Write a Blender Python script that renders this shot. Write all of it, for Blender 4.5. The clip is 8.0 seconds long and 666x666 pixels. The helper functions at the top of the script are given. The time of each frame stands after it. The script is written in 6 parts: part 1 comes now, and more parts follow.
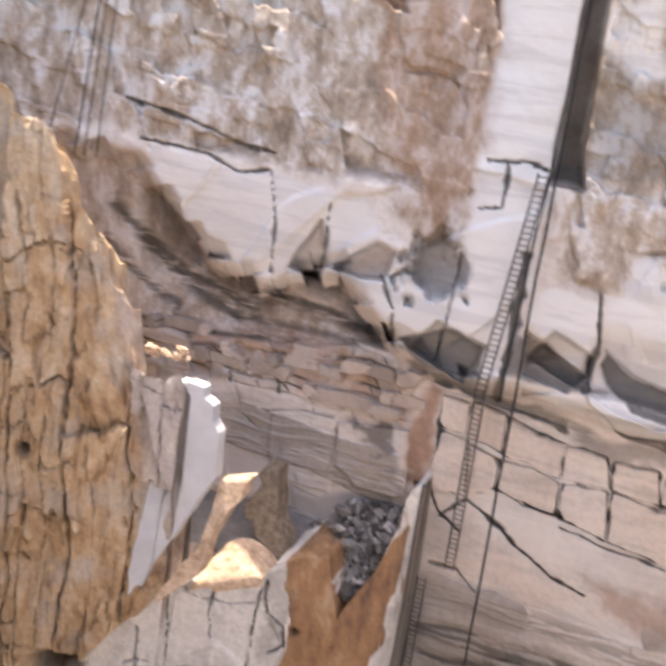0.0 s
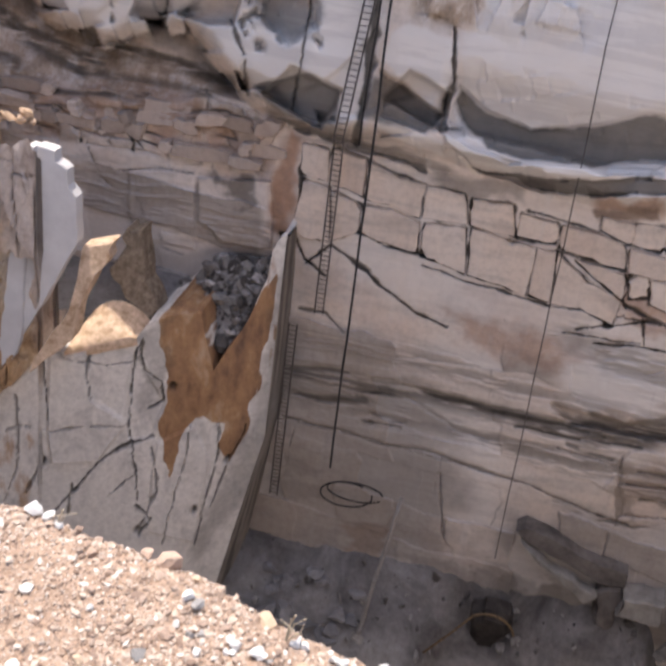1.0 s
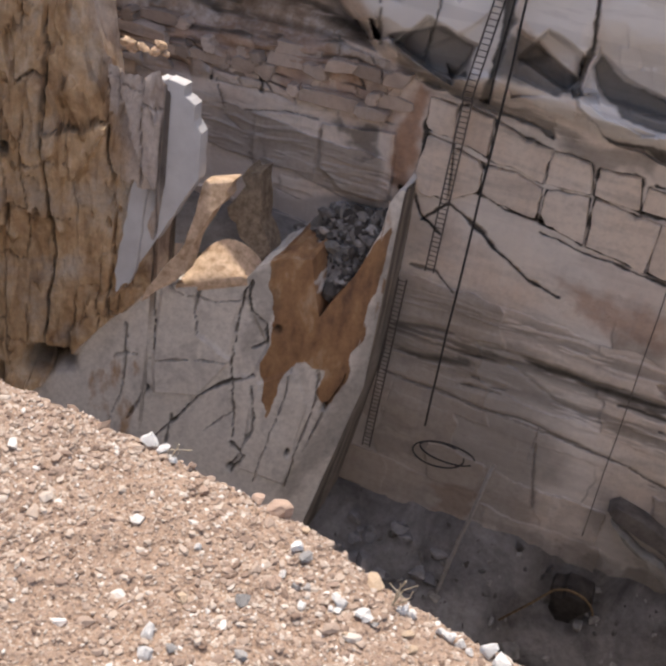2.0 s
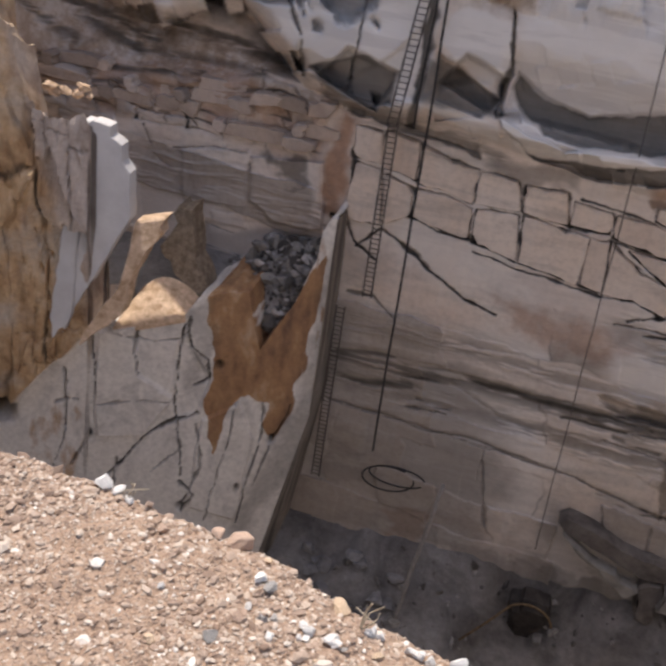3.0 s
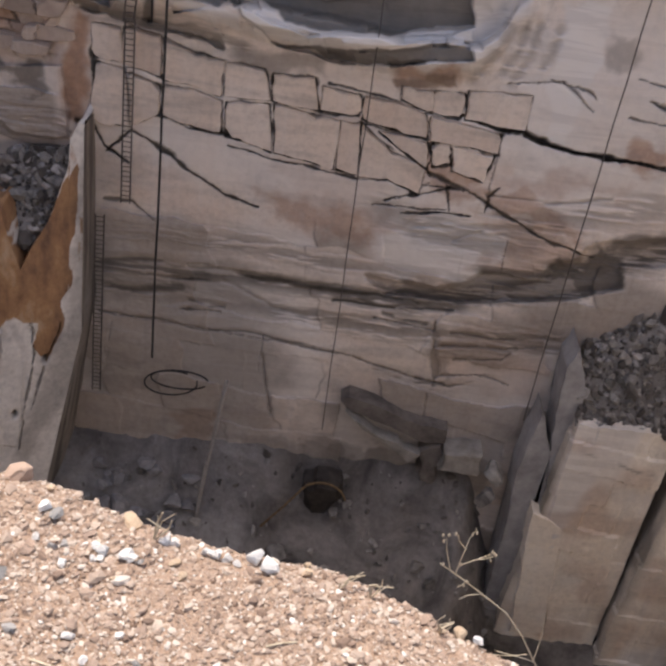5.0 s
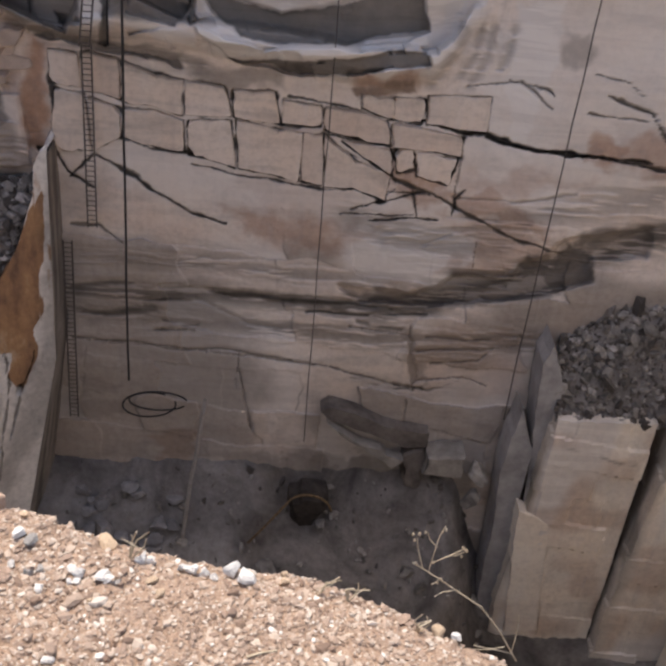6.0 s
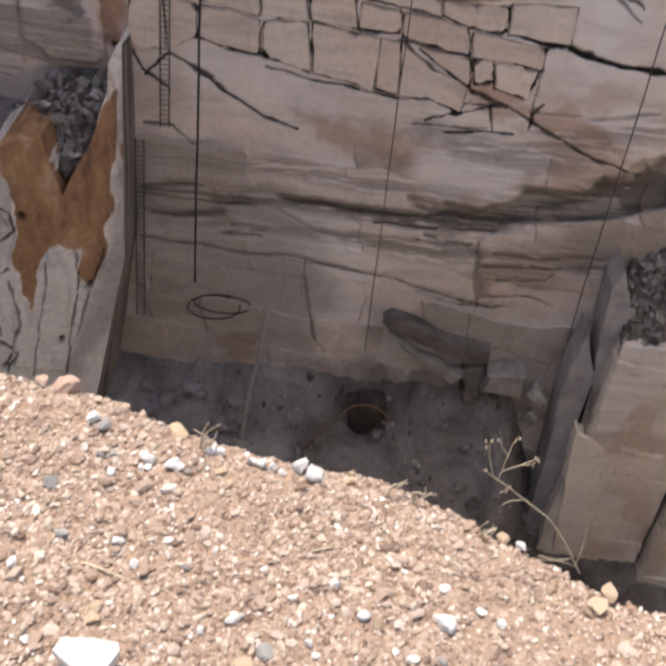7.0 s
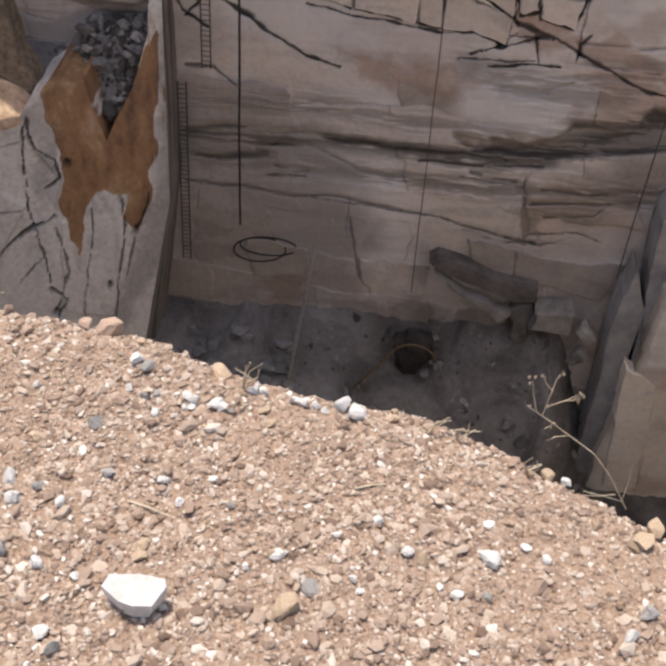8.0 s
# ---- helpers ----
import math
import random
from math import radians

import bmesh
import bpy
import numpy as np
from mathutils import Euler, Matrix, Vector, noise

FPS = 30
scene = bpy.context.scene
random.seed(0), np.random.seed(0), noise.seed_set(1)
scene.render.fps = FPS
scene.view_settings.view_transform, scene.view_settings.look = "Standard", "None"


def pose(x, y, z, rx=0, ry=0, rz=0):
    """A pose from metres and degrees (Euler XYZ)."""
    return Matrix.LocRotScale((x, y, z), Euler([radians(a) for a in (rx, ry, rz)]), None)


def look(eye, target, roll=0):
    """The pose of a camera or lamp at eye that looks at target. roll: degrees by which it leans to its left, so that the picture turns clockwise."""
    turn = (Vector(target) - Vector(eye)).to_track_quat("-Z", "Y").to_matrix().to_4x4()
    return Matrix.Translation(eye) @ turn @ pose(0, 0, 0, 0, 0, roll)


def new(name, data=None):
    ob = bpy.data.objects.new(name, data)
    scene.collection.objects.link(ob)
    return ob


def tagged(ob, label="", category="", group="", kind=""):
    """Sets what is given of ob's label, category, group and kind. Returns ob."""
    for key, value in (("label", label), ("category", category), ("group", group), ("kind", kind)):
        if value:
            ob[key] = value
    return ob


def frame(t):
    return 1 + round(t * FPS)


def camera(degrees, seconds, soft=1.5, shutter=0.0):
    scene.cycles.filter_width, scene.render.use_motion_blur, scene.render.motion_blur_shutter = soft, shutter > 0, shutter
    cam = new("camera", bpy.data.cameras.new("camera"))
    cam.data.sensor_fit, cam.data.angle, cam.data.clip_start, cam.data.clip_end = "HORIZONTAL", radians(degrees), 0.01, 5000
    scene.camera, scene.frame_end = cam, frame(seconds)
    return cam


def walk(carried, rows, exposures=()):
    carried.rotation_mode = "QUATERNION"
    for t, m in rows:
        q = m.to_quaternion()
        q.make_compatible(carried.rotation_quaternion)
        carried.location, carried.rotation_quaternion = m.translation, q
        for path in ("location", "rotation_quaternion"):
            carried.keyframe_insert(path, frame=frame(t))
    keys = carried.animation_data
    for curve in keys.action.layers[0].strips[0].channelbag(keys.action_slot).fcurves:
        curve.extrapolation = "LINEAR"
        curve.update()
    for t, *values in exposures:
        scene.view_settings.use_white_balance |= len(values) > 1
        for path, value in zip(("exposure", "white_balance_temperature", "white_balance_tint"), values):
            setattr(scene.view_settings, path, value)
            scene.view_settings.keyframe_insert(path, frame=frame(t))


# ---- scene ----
cam = camera(36.18, 8.0, soft=3.1, shutter=0.3)
PATH = [
    (0.0, look((-0.061, -0.077, 1.729), (-3.357, 8.930, -1.102), 6.95)),
    (0.5, look((0.011, -0.055, 1.694), (-2.034, 8.958, -2.124), 5.17)),
    (1.0, look((0.071, -0.039, 1.640), (-1.488, 8.543, -3.250), 6.60)),
    (1.5, look((0.026, -0.018, 1.617), (-2.121, 8.108, -3.802), 8.75)),
    (1.7, look((0.007, 0.017, 1.596), (-2.395, 8.066, -3.830), 9.20)),
    (2.8, look((-0.020, 0.025, 1.578), (-2.232, 8.313, -3.562), 7.40)),
    (3.0, look((-0.021, -0.000, 1.587), (-1.972, 8.390, -3.492), 7.20)),
    (3.5, look((-0.045, 0.030, 1.571), (-1.347, 8.539, -3.519), 7.01)),
    (4.0, look((-0.023, 0.024, 1.577), (-0.581, 8.372, -3.901), 7.75)),
    (4.5, look((0.005, 0.010, 1.585), (0.066, 8.251, -4.079), 7.76)),
    (5.0, look((-0.007, 0.022, 1.585), (0.401, 8.257, -4.074), 8.81)),
    (5.2, look((-0.016, 0.028, 1.583), (0.434, 8.237, -4.110), 8.84)),
    (6.3, look((0.031, -0.007, 1.601), (0.655, 8.309, -3.916), 5.25)),
    (6.5, look((0.024, -0.003, 1.596), (0.505, 8.271, -4.000), 5.74)),
    (7.0, look((-0.003, 0.008, 1.563), (0.084, 7.774, -4.737), 6.87)),
    (7.5, look((0.013, 0.019, 1.546), (-0.162, 7.391, -5.208), 4.77)),
    (8.0, look((0.009, 0.017, 1.549), (-0.298, 7.372, -5.220), 3.99)),
]
walk(cam, PATH, [(0.0, 1.45, 7000, 13), (0.5, 1.15, 6850, 13), (1.0, 0.74, 6600, 13), (1.7, 0.26, 6740, 12), (3.5, 0.19, 6780, 12), (4.5, 0.38, 6800, 13), (6.5, 0.26, 6820, 12), (7.0, 0.44, 6820, 12), (7.5, 0.24, 6780, 11), (8.0, 0.18, 6780, 11)])

# ---------------------------------------------------------------- light
SUN_EL, SUN_AZ = 75.0, -46.0   # height over the horizon; bearing from +y, towards +x
world = bpy.data.worlds.new("world")
scene.world = world
world.use_nodes = True
wn = world.node_tree.nodes
sky = wn.new("ShaderNodeTexSky")
sky.sky_type = "NISHITA"
sky.sun_disc = False
sky.sun_elevation, sky.sun_rotation = radians(SUN_EL), radians(SUN_AZ)
sky.dust_density = 3.0
wn["Background"].inputs[1].default_value = 0.15
world.node_tree.links.new(sky.outputs[0], wn["Background"].inputs[0])
sun = new("sun", bpy.data.lights.new("sun", "SUN"))
sun.data.energy, sun.data.angle, sun.data.color = 3.4, radians(0.55), (1.0, 0.93, 0.84)
sun.matrix_world = look((0, 0, 60), (-math.sin(radians(SUN_AZ)) * math.cos(radians(SUN_EL)),
                                     -math.cos(radians(SUN_AZ)) * math.cos(radians(SUN_EL)),
                                     60 - math.sin(radians(SUN_EL))))

# ---------------------------------------------------------------- numeric tools
RNG = np.random.RandomState(7)
LAT = RNG.rand(256, 256)


def vnoise(x, y, k=0):
    """Smooth value noise, 0 to 1."""
    x, y = np.asarray(x, float) + 17.3 * k, np.asarray(y, float) + 9.7 * k
    i, j = np.floor(x).astype(int), np.floor(y).astype(int)
    a, b = x - i, y - j
    a, b = a * a * (3 - 2 * a), b * b * (3 - 2 * b)
    i0, i1, j0, j1 = i & 255, (i + 1) & 255, j & 255, (j + 1) & 255
    return (LAT[i0, j0] * (1 - a) + LAT[i1, j0] * a) * (1 - b) + (LAT[i0, j1] * (1 - a) + LAT[i1, j1] * a) * b


def fbm(x, y, k=0, octaves=4):
    s, w = 0.0, 0.5
    for o in range(octaves):
        s = s + w * (vnoise(x * 2 ** o, y * 2 ** o, k + o) - 0.5)
        w *= 0.5
    return s


def step(a, b, v):
    t = np.clip((v - a) / (b - a), 0, 1)
    return t * t * (3 - 2 * t)


def courses(x, y, sx, sy, k=0):
    """Broken courses: a random value for each piece, and the distance to its nearest joint in metres."""
    v = y / sy + 0.35 * fbm(x / sx * 0.5, y / sy * 0.3, 40 + k)
    j = np.floor(v).astype(int)
    w = 0.55 + 0.9 * LAT[j & 255, (13 * k + 5) & 255]
    u = x / (sx * w) + 17 * LAT[(j + 9) & 255, (7 * k) & 255] + 0.25 * fbm(x / sx, y / sy, 44 + k)
    i = np.floor(u).astype(int)
    e = np.minimum(np.minimum(u - i, i + 1 - u) * sx * w, np.minimum(v - j, j + 1 - v) * sy)
    return LAT[(i * 7 + j * 3) & 255, (j * 11 + i + k) & 255], e


def pts(text):
    return [tuple(float(c) for c in q.split(",")) for q in text.split()]


def line_dist(X, Z, line):
    best = np.full(X.shape, 1e9)
    for (ax, az), (bx, bz) in zip(line, line[1:]):
        dx, dz = bx - ax, bz - az
        t = np.clip(((X - ax) * dx + (Z - az) * dz) / (dx * dx + dz * dz), 0, 1)
        best = np.minimum(best, np.hypot(X - ax - t * dx, Z - az - t * dz))
    return best


def inside(X, Z, poly):
    hit = np.zeros(X.shape, bool)
    for (ax, az), (bx, bz) in zip(poly, poly[1:] + poly[:1]):
        if az != bz:
            hit ^= ((az > Z) != (bz > Z)) & (X < ax + (Z - az) * (bx - ax) / (bz - az))
    return hit


def along(x, line):
    return np.interp(x, [q[0] for q in line], [q[1] for q in line])


def sheet(name, P, masks=None, material=None, flip=False, smooth=True):
    """A grid of points P (rows, columns, 3) as one mesh, with masks kept as a colour attribute."""
    n, m = P.shape[:2]
    me = bpy.data.meshes.new(name)
    idx = np.arange(n * m).reshape(n, m)
    q = np.stack([idx[:-1, :-1], idx[:-1, 1:], idx[1:, 1:], idx[1:, :-1]], -1).reshape(-1, 4)
    if flip:
        q = q[:, ::-1]
    me.vertices.add(n * m)
    me.vertices.foreach_set("co", np.ascontiguousarray(P.reshape(-1), np.float32))
    me.loops.add(q.size)
    me.loops.foreach_set("vertex_index", np.ascontiguousarray(q.reshape(-1), np.int32))
    me.polygons.add(len(q))
    me.polygons.foreach_set("loop_start", np.arange(0, q.size, 4, dtype=np.int32))
    me.polygons.foreach_set("use_smooth", np.full(len(q), smooth))
    me.update(calc_edges=True)
    if masks is not None:
        at = me.color_attributes.new("stain_shade", "FLOAT_COLOR", "POINT")
        at.data.foreach_set("color", np.ascontiguousarray(np.clip(masks, 0, 1).reshape(-1), np.float32))
    ob = new(name, me)
    if material:
        me.materials.append(material)
    return ob


def mesh_ob(name, bm, material, parent=None, label="", smooth=False):
    me = bpy.data.meshes.new(name)
    bm.to_mesh(me)
    bm.free()
    for p in me.polygons:
        p.use_smooth = smooth
    me.materials.append(material)
    ob = new(name, me)
    if parent:
        ob.parent = parent
    if label:
        ob["label"] = label
    return ob


def part(name, bm, material, parent, label="", smooth=False):
    return mesh_ob(name, bm, material, parent, label, smooth)


# ---------------------------------------------------------------- materials
def graph(name, rough=0.8):
    mat = bpy.data.materials.new(name)
    mat.use_nodes = True
    t = mat.node_tree
    b = t.nodes["Principled BSDF"]
    b.inputs["Roughness"].default_value = rough
    b.inputs["Specular IOR Level"].default_value = 0.25
    return mat, t, b


def node(t, kind, **values):
    n = t.nodes.new("ShaderNode" + kind)
    for k, v in values.items():
        if k in n.inputs:
            n.inputs[k].default_value = v
    return n


def noise_tex(t, vec, scale, detail=6, rough=0.6, distortion=0.0):
    n = node(t, "TexNoise", Scale=scale, Detail=detail, Roughness=rough, Distortion=distortion)
    t.links.new(vec, n.inputs["Vector"])
    return n.outputs["Fac"]


def stretched(t, scale, turn=(0, 0, 0)):
    c = node(t, "NewGeometry")
    m = node(t, "Mapping")
    m.inputs["Scale"].default_value, m.inputs["Rotation"].default_value = scale, turn
    t.links.new(c.outputs["Position"], m.inputs["Vector"])
    return m.outputs[0]


def ramp(t, fac, stops):
    r = node(t, "ValToRGB")
    e = r.color_ramp.elements
    while len(e) < len(stops):
        e.new(0.5)
    for el, (pos, col) in zip(e, stops):
        el.position, el.color = pos, (*col, 1)
    t.links.new(fac, r.inputs[0])
    return r.outputs[0]


def mix(t, fac, a, b, blend="MIX"):
    m = t.nodes.new("ShaderNodeMix")
    m.data_type, m.blend_type = "RGBA", blend
    for sock, v in ((m.inputs[0], fac), (m.inputs[6], a), (m.inputs[7], b)):
        if hasattr(v, "is_linked"):
            t.links.new(v, sock)
        elif isinstance(v, (int, float)):
            sock.default_value = v
        else:
            sock.default_value = (*v, 1)
    return m.outputs[2]


def maths(t, op, a, b=0.0, clamp=False):
    m = node(t, "Math")
    m.operation, m.use_clamp = op, clamp
    for sock, v in zip(m.inputs, (a, b)):
        if hasattr(v, "is_linked"):
            t.links.new(v, sock)
        else:
            sock.default_value = v
    return m.outputs[0]


def relief(t, b, height, strength, distance):
    n = node(t, "Bump", Strength=strength, Distance=distance)
    t.links.new(height, n.inputs["Height"])
    t.links.new(n.outputs[0], b.inputs["Normal"])


def rock_material(name, pale=(0.76, 0.69, 0.64), grey=(0.32, 0.30, 0.285), masked=True, vein=0.55, dip=0.06, least=0.86):
    """Marble in a quarry wall: bedded, veined, with rust, dirt and painted shade, weathered brown rind and fresh white
    faces by mask.
    """
    mat, t, b = graph(name, 0.72)
    pos = stretched(t, (1, 1, 1))
    bed = stretched(t, (0.12, 0.3, 0.55), (0, dip, 0))
    bed2 = stretched(t, (0.16, 0.4, 1.9), (0, dip * 1.6, 0))
    drip = stretched(t, (1.1, 1.1, 0.07))
    big = noise_tex(t, pos, 0.16, 3)
    n1 = noise_tex(t, bed, 1.0, 7, 0.62, 0.9)
    n2 = noise_tex(t, bed2, 1.0, 6, 0.65, 0.6)
    n3 = noise_tex(t, drip, 1.0, 5, 0.6)
    fine = noise_tex(t, pos, 3.2, 8, 0.7)
    base = mix(t, ramp(t, big, [(0.35, (0, 0, 0)), (0.68, (1, 1, 1))]), pale, (pale[0] * 1.0, pale[1] * 0.93, pale[2] * 0.86))
    base = mix(t, maths(t, "MULTIPLY", ramp(t, n1, [(0.48, (0, 0, 0)), (0.68, (1, 1, 1))]), vein * 0.85), base, grey)
    base = mix(t, maths(t, "MULTIPLY", ramp(t, n2, [(0.54, (0, 0, 0)), (0.70, (1, 1, 1))]), vein * 0.38), base, (0.42, 0.34, 0.28))
    base = mix(t, maths(t, "MULTIPLY", ramp(t, n3, [(0.55, (0, 0, 0)), (0.75, (1, 1, 1))]), 0.35), base, (0.44, 0.41, 0.40))
    lime = noise_tex(t, stretched(t, (2.3, 2.3, 0.05)), 1.0, 5, 0.62)
    base = mix(t, maths(t, "MULTIPLY", ramp(t, lime, [(0.52, (0, 0, 0)), (0.70, (1, 1, 1))]), 0.35), base, (0.80, 0.74, 0.70))
    blush = noise_tex(t, stretched(t, (0.22, 0.22, 0.30), (0, dip * 2, 0)), 1.0, 6, 0.65, 0.5)
    base = mix(t, maths(t, "MULTIPLY", ramp(t, blush, [(0.50, (0, 0, 0)), (0.66, (1, 1, 1))]), 0.32), base, (0.66, 0.52, 0.44))
    base = mix(t, 0.32, base, ramp(t, fine, [(0.25, (0.35, 0.33, 0.32)), (0.55, (1, 1, 1))]), "MULTIPLY")
    if masked:
        a = node(t, "VertexColor")
        a.layer_name = "stain_shade"
        s = node(t, "SeparateColor")
        t.links.new(a.outputs["Color"], s.inputs[0])
        speck = noise_tex(t, pos, 1.3, 8, 0.72)
        rind = ramp(t, noise_tex(t, stretched(t, (0.75, 0.75, 0.42)), 1.0, 10, 0.74, 0.0),
                    [(0.30, (0.16, 0.14, 0.12)), (0.41, (0.36, 0.27, 0.20)), (0.50, (0.50, 0.41, 0.335)), (0.56, (0.66, 0.60, 0.56)), (0.7, (0.74, 0.70, 0.68))])
        white = mix(t, maths(t, "MULTIPLY", n1, 0.3), (0.82, 0.78, 0.75), (0.54, 0.515, 0.50))
        strata = noise_tex(t, stretched(t, (0.10, 0.25, 1.1), (0, dip * 3, 0)), 1.0, 6, 0.6, 0.7)
        white = mix(t, maths(t, "MULTIPLY", ramp(t, strata, [(0.50, (0, 0, 0)), (0.56, (1, 1, 1))]), 0.3), white, (0.46, 0.43, 0.42))
        base = mix(t, maths(t, "MULTIPLY", s.outputs[2], 1.0), base, rind)
        base = mix(t, a.outputs["Alpha"], base, white)
        rust = ramp(t, speck, [(0.3, (0.16, 0.065, 0.03)), (0.52, (0.36, 0.17, 0.08)), (0.72, (0.46, 0.31, 0.20))])
        base = mix(t, s.outputs[0], base, rust)
        # dark mask colour: joint dirt, and shade painted on undersides and in recesses
        dirt_shade = ramp(t, speck, [(0.3, (0.030, 0.026, 0.022)), (0.7, (0.105, 0.092, 0.08))])
        base = mix(t, s.outputs[1], base, dirt_shade)
    else:
        o = node(t, "ObjectInfo")
        tone = ramp(t, o.outputs["Random"], [(0.0, (least, least * 0.965, least * 0.94)), (0.5, (0.5 + 0.5 * least, 0.48 + 0.5 * least, 0.46 + 0.5 * least)), (1.0, (1, 1, 1))])
        base = mix(t, 1.0, base, tone, "MULTIPLY")
    t.links.new(base, b.inputs["Base Color"])
    h = maths(t, "ADD", maths(t, "MULTIPLY", fine, 0.5), maths(t, "MULTIPLY", n2, 0.4))
    relief(t, b, h, 0.13, 0.10)
    return mat


M_WALL = rock_material("quarry_marble")
M_BLOCK = rock_material("jointed_marble", pale=(0.80, 0.725, 0.665), masked=False, vein=0.7)
M_CUT = rock_material("cut_marble", pale=(0.86, 0.80, 0.72), vein=0.2)


def left_material():
    """White sawn marble below, ochre rind above, orange clay runs; by mask."""
    mat, t, b = graph("bench_rock", 0.75)
    pos = stretched(t, (1, 1, 1))
    lam = stretched(t, (0.6, 0.6, 0.40))
    bed = stretched(t, (0.5, 0.5, 0.35), (0.3, 0.5, 0))
    n1 = noise_tex(t, lam, 1.0, 8, 0.66, 0.5)
    n2 = noise_tex(t, pos, 0.4, 4)
    n3 = noise_tex(t, bed, 1.0, 6, 0.6, 1.2)
    fine = noise_tex(t, pos, 3.5, 8, 0.7)
    a = node(t, "VertexColor")
    a.layer_name = "stain_shade"
    s = node(t, "SeparateColor")
    t.links.new(a.outputs["Color"], s.inputs[0])
    pale = mix(t, ramp(t, n3, [(0.48, (0, 0, 0)), (0.64, (1, 1, 1))]), (0.80, 0.75, 0.70), (0.64, 0.60, 0.565))
    ochre = ramp(t, n1, [(0.30, (0.22, 0.125, 0.07)), (0.40, (0.47, 0.30, 0.165)), (0.53, (0.62, 0.435, 0.265)), (0.66, (0.72, 0.58, 0.43))])
    ochre = mix(t, maths(t, "MULTIPLY", ramp(t, n2, [(0.50, (0, 0, 0)), (0.66, (1, 1, 1))]), 0.6), ochre, (0.50, 0.45, 0.40))
    ochre = mix(t, a.outputs["Alpha"], ochre, ramp(t, n1, [(0.32, (0.30, 0.235, 0.20)), (0.45, (0.50, 0.42, 0.37)), (0.62, (0.66, 0.58, 0.53))]))
    c = mix(t, s.outputs[2], pale, ochre)
    run = noise_tex(t, stretched(t, (0.8, 0.8, 0.30)), 1.0, 8, 0.62, 0.0)
    clay = ramp(t, run, [(0.32, (0.14, 0.065, 0.03)), (0.43, (0.30, 0.145, 0.06)), (0.56, (0.41, 0.22, 0.095)), (0.68, (0.54, 0.38, 0.25))])
    frayed = maths(t, "ADD", s.outputs[0], maths(t, "MULTIPLY", maths(t, "SUBTRACT", run, 0.5), 1.5))
    c = mix(t, maths(t, "MULTIPLY", ramp(t, frayed, [(0.34, (0, 0, 0)), (0.52, (1, 1, 1))]), 0.93), c, clay)
    c = mix(t, s.outputs[1], c, (0.06, 0.052, 0.045))
    c = mix(t, 0.45, c, ramp(t, fine, [(0.25, (0.35, 0.33, 0.31)), (0.6, (1, 1, 1))]), "MULTIPLY")
    t.links.new(c, b.inputs["Base Color"])
    relief(t, b, maths(t, "ADD", maths(t, "MULTIPLY", n1, 0.7), maths(t, "MULTIPLY", fine, 0.5)), 0.5, 0.12)
    return mat


M_LEFT = left_material()


def plain_rock(name, lo, hi, scale=2.0, rough=0.8, random_amount=0.25, bump=0.05):
    mat, t, b = graph(name, rough)
    co = node(t, "TexCoord")
    n = noise_tex(t, co.outputs["Object"], scale, 8, 0.68)
    c = ramp(t, n, [(0.3, lo), (0.65, hi)])
    o = node(t, "ObjectInfo")
    v = maths(t, "ADD", maths(t, "MULTIPLY", o.outputs["Random"], random_amount * 2), 1 - random_amount)
    hs = node(t, "HueSaturation")
    t.links.new(v, hs.inputs["Value"])
    t.links.new(c, hs.inputs["Color"])
    t.links.new(hs.outputs[0], b.inputs["Base Color"])
    relief(t, b, n, 0.6, bump)
    return mat


M_RUBBLE = plain_rock("rubble_marble", (0.12, 0.11, 0.108), (0.46, 0.43, 0.42), 1.5, random_amount=0.45)
M_SLAB = plain_rock("slab_marble", (0.52, 0.51, 0.52), (0.66, 0.65, 0.66), 0.5, 0.6, 0.05, 0.03)
M_IRON = plain_rock("weathered_iron", (0.05, 0.045, 0.045), (0.12, 0.10, 0.09), 6, 0.6, 0.2, 0.004)
M_HOSE = plain_rock("black_rubber", (0.015, 0.015, 0.017), (0.035, 0.033, 0.035), 4, 0.5, 0.1, 0.004)
M_POLE = plain_rock("bleached_timber", (0.20, 0.18, 0.165), (0.32, 0.295, 0.28), 3, 0.8, 0.1, 0.01)
M_STONE_WHITE = plain_rock("white_marble_stone", (0.60, 0.57, 0.53), (0.84, 0.82, 0.79), 30, 0.7, 0.12, 0.004)
M_STONE_TAN = plain_rock("tan_stone", (0.34, 0.24, 0.16), (0.60, 0.47, 0.34), 30, 0.85, 0.25, 0.004)
M_STONE_RED = plain_rock("reddish_stone", (0.34, 0.23, 0.17), (0.55, 0.41, 0.32), 40, 0.9, 0.2, 0.004)
M_STONE_GREY = plain_rock("grey_stone", (0.20, 0.19, 0.18), (0.42, 0.40, 0.38), 40, 0.8, 0.2, 0.004)
M_STRAW = plain_rock("dry_stalk", (0.34, 0.27, 0.18), (0.62, 0.53, 0.40), 60, 0.8, 0.1, 0.001)


def gravel_material():
    mat, t, b = graph("gravel_chips", 0.85)
    g = node(t, "NewGeometry")
    pos = g.outputs["Position"]
    c = ramp(t, g.outputs["Random Per Island"],
             [(0.0, (0.20, 0.135, 0.10)), (0.18, (0.34, 0.25, 0.195)), (0.55, (0.47, 0.365, 0.29)), (0.88, (0.58, 0.485, 0.40)), (0.97, (0.70, 0.635, 0.565)), (1.0, (0.84, 0.80, 0.75))])
    f = noise_tex(t, pos, 160, 6, 0.7)
    c = mix(t, 0.3, c, ramp(t, f, [(0.25, (0.45, 0.4, 0.36)), (0.65, (1, 1, 1))]), "MULTIPLY")
    t.links.new(c, b.inputs["Base Color"])
    relief(t, b, f, 0.5, 0.003)
    return mat


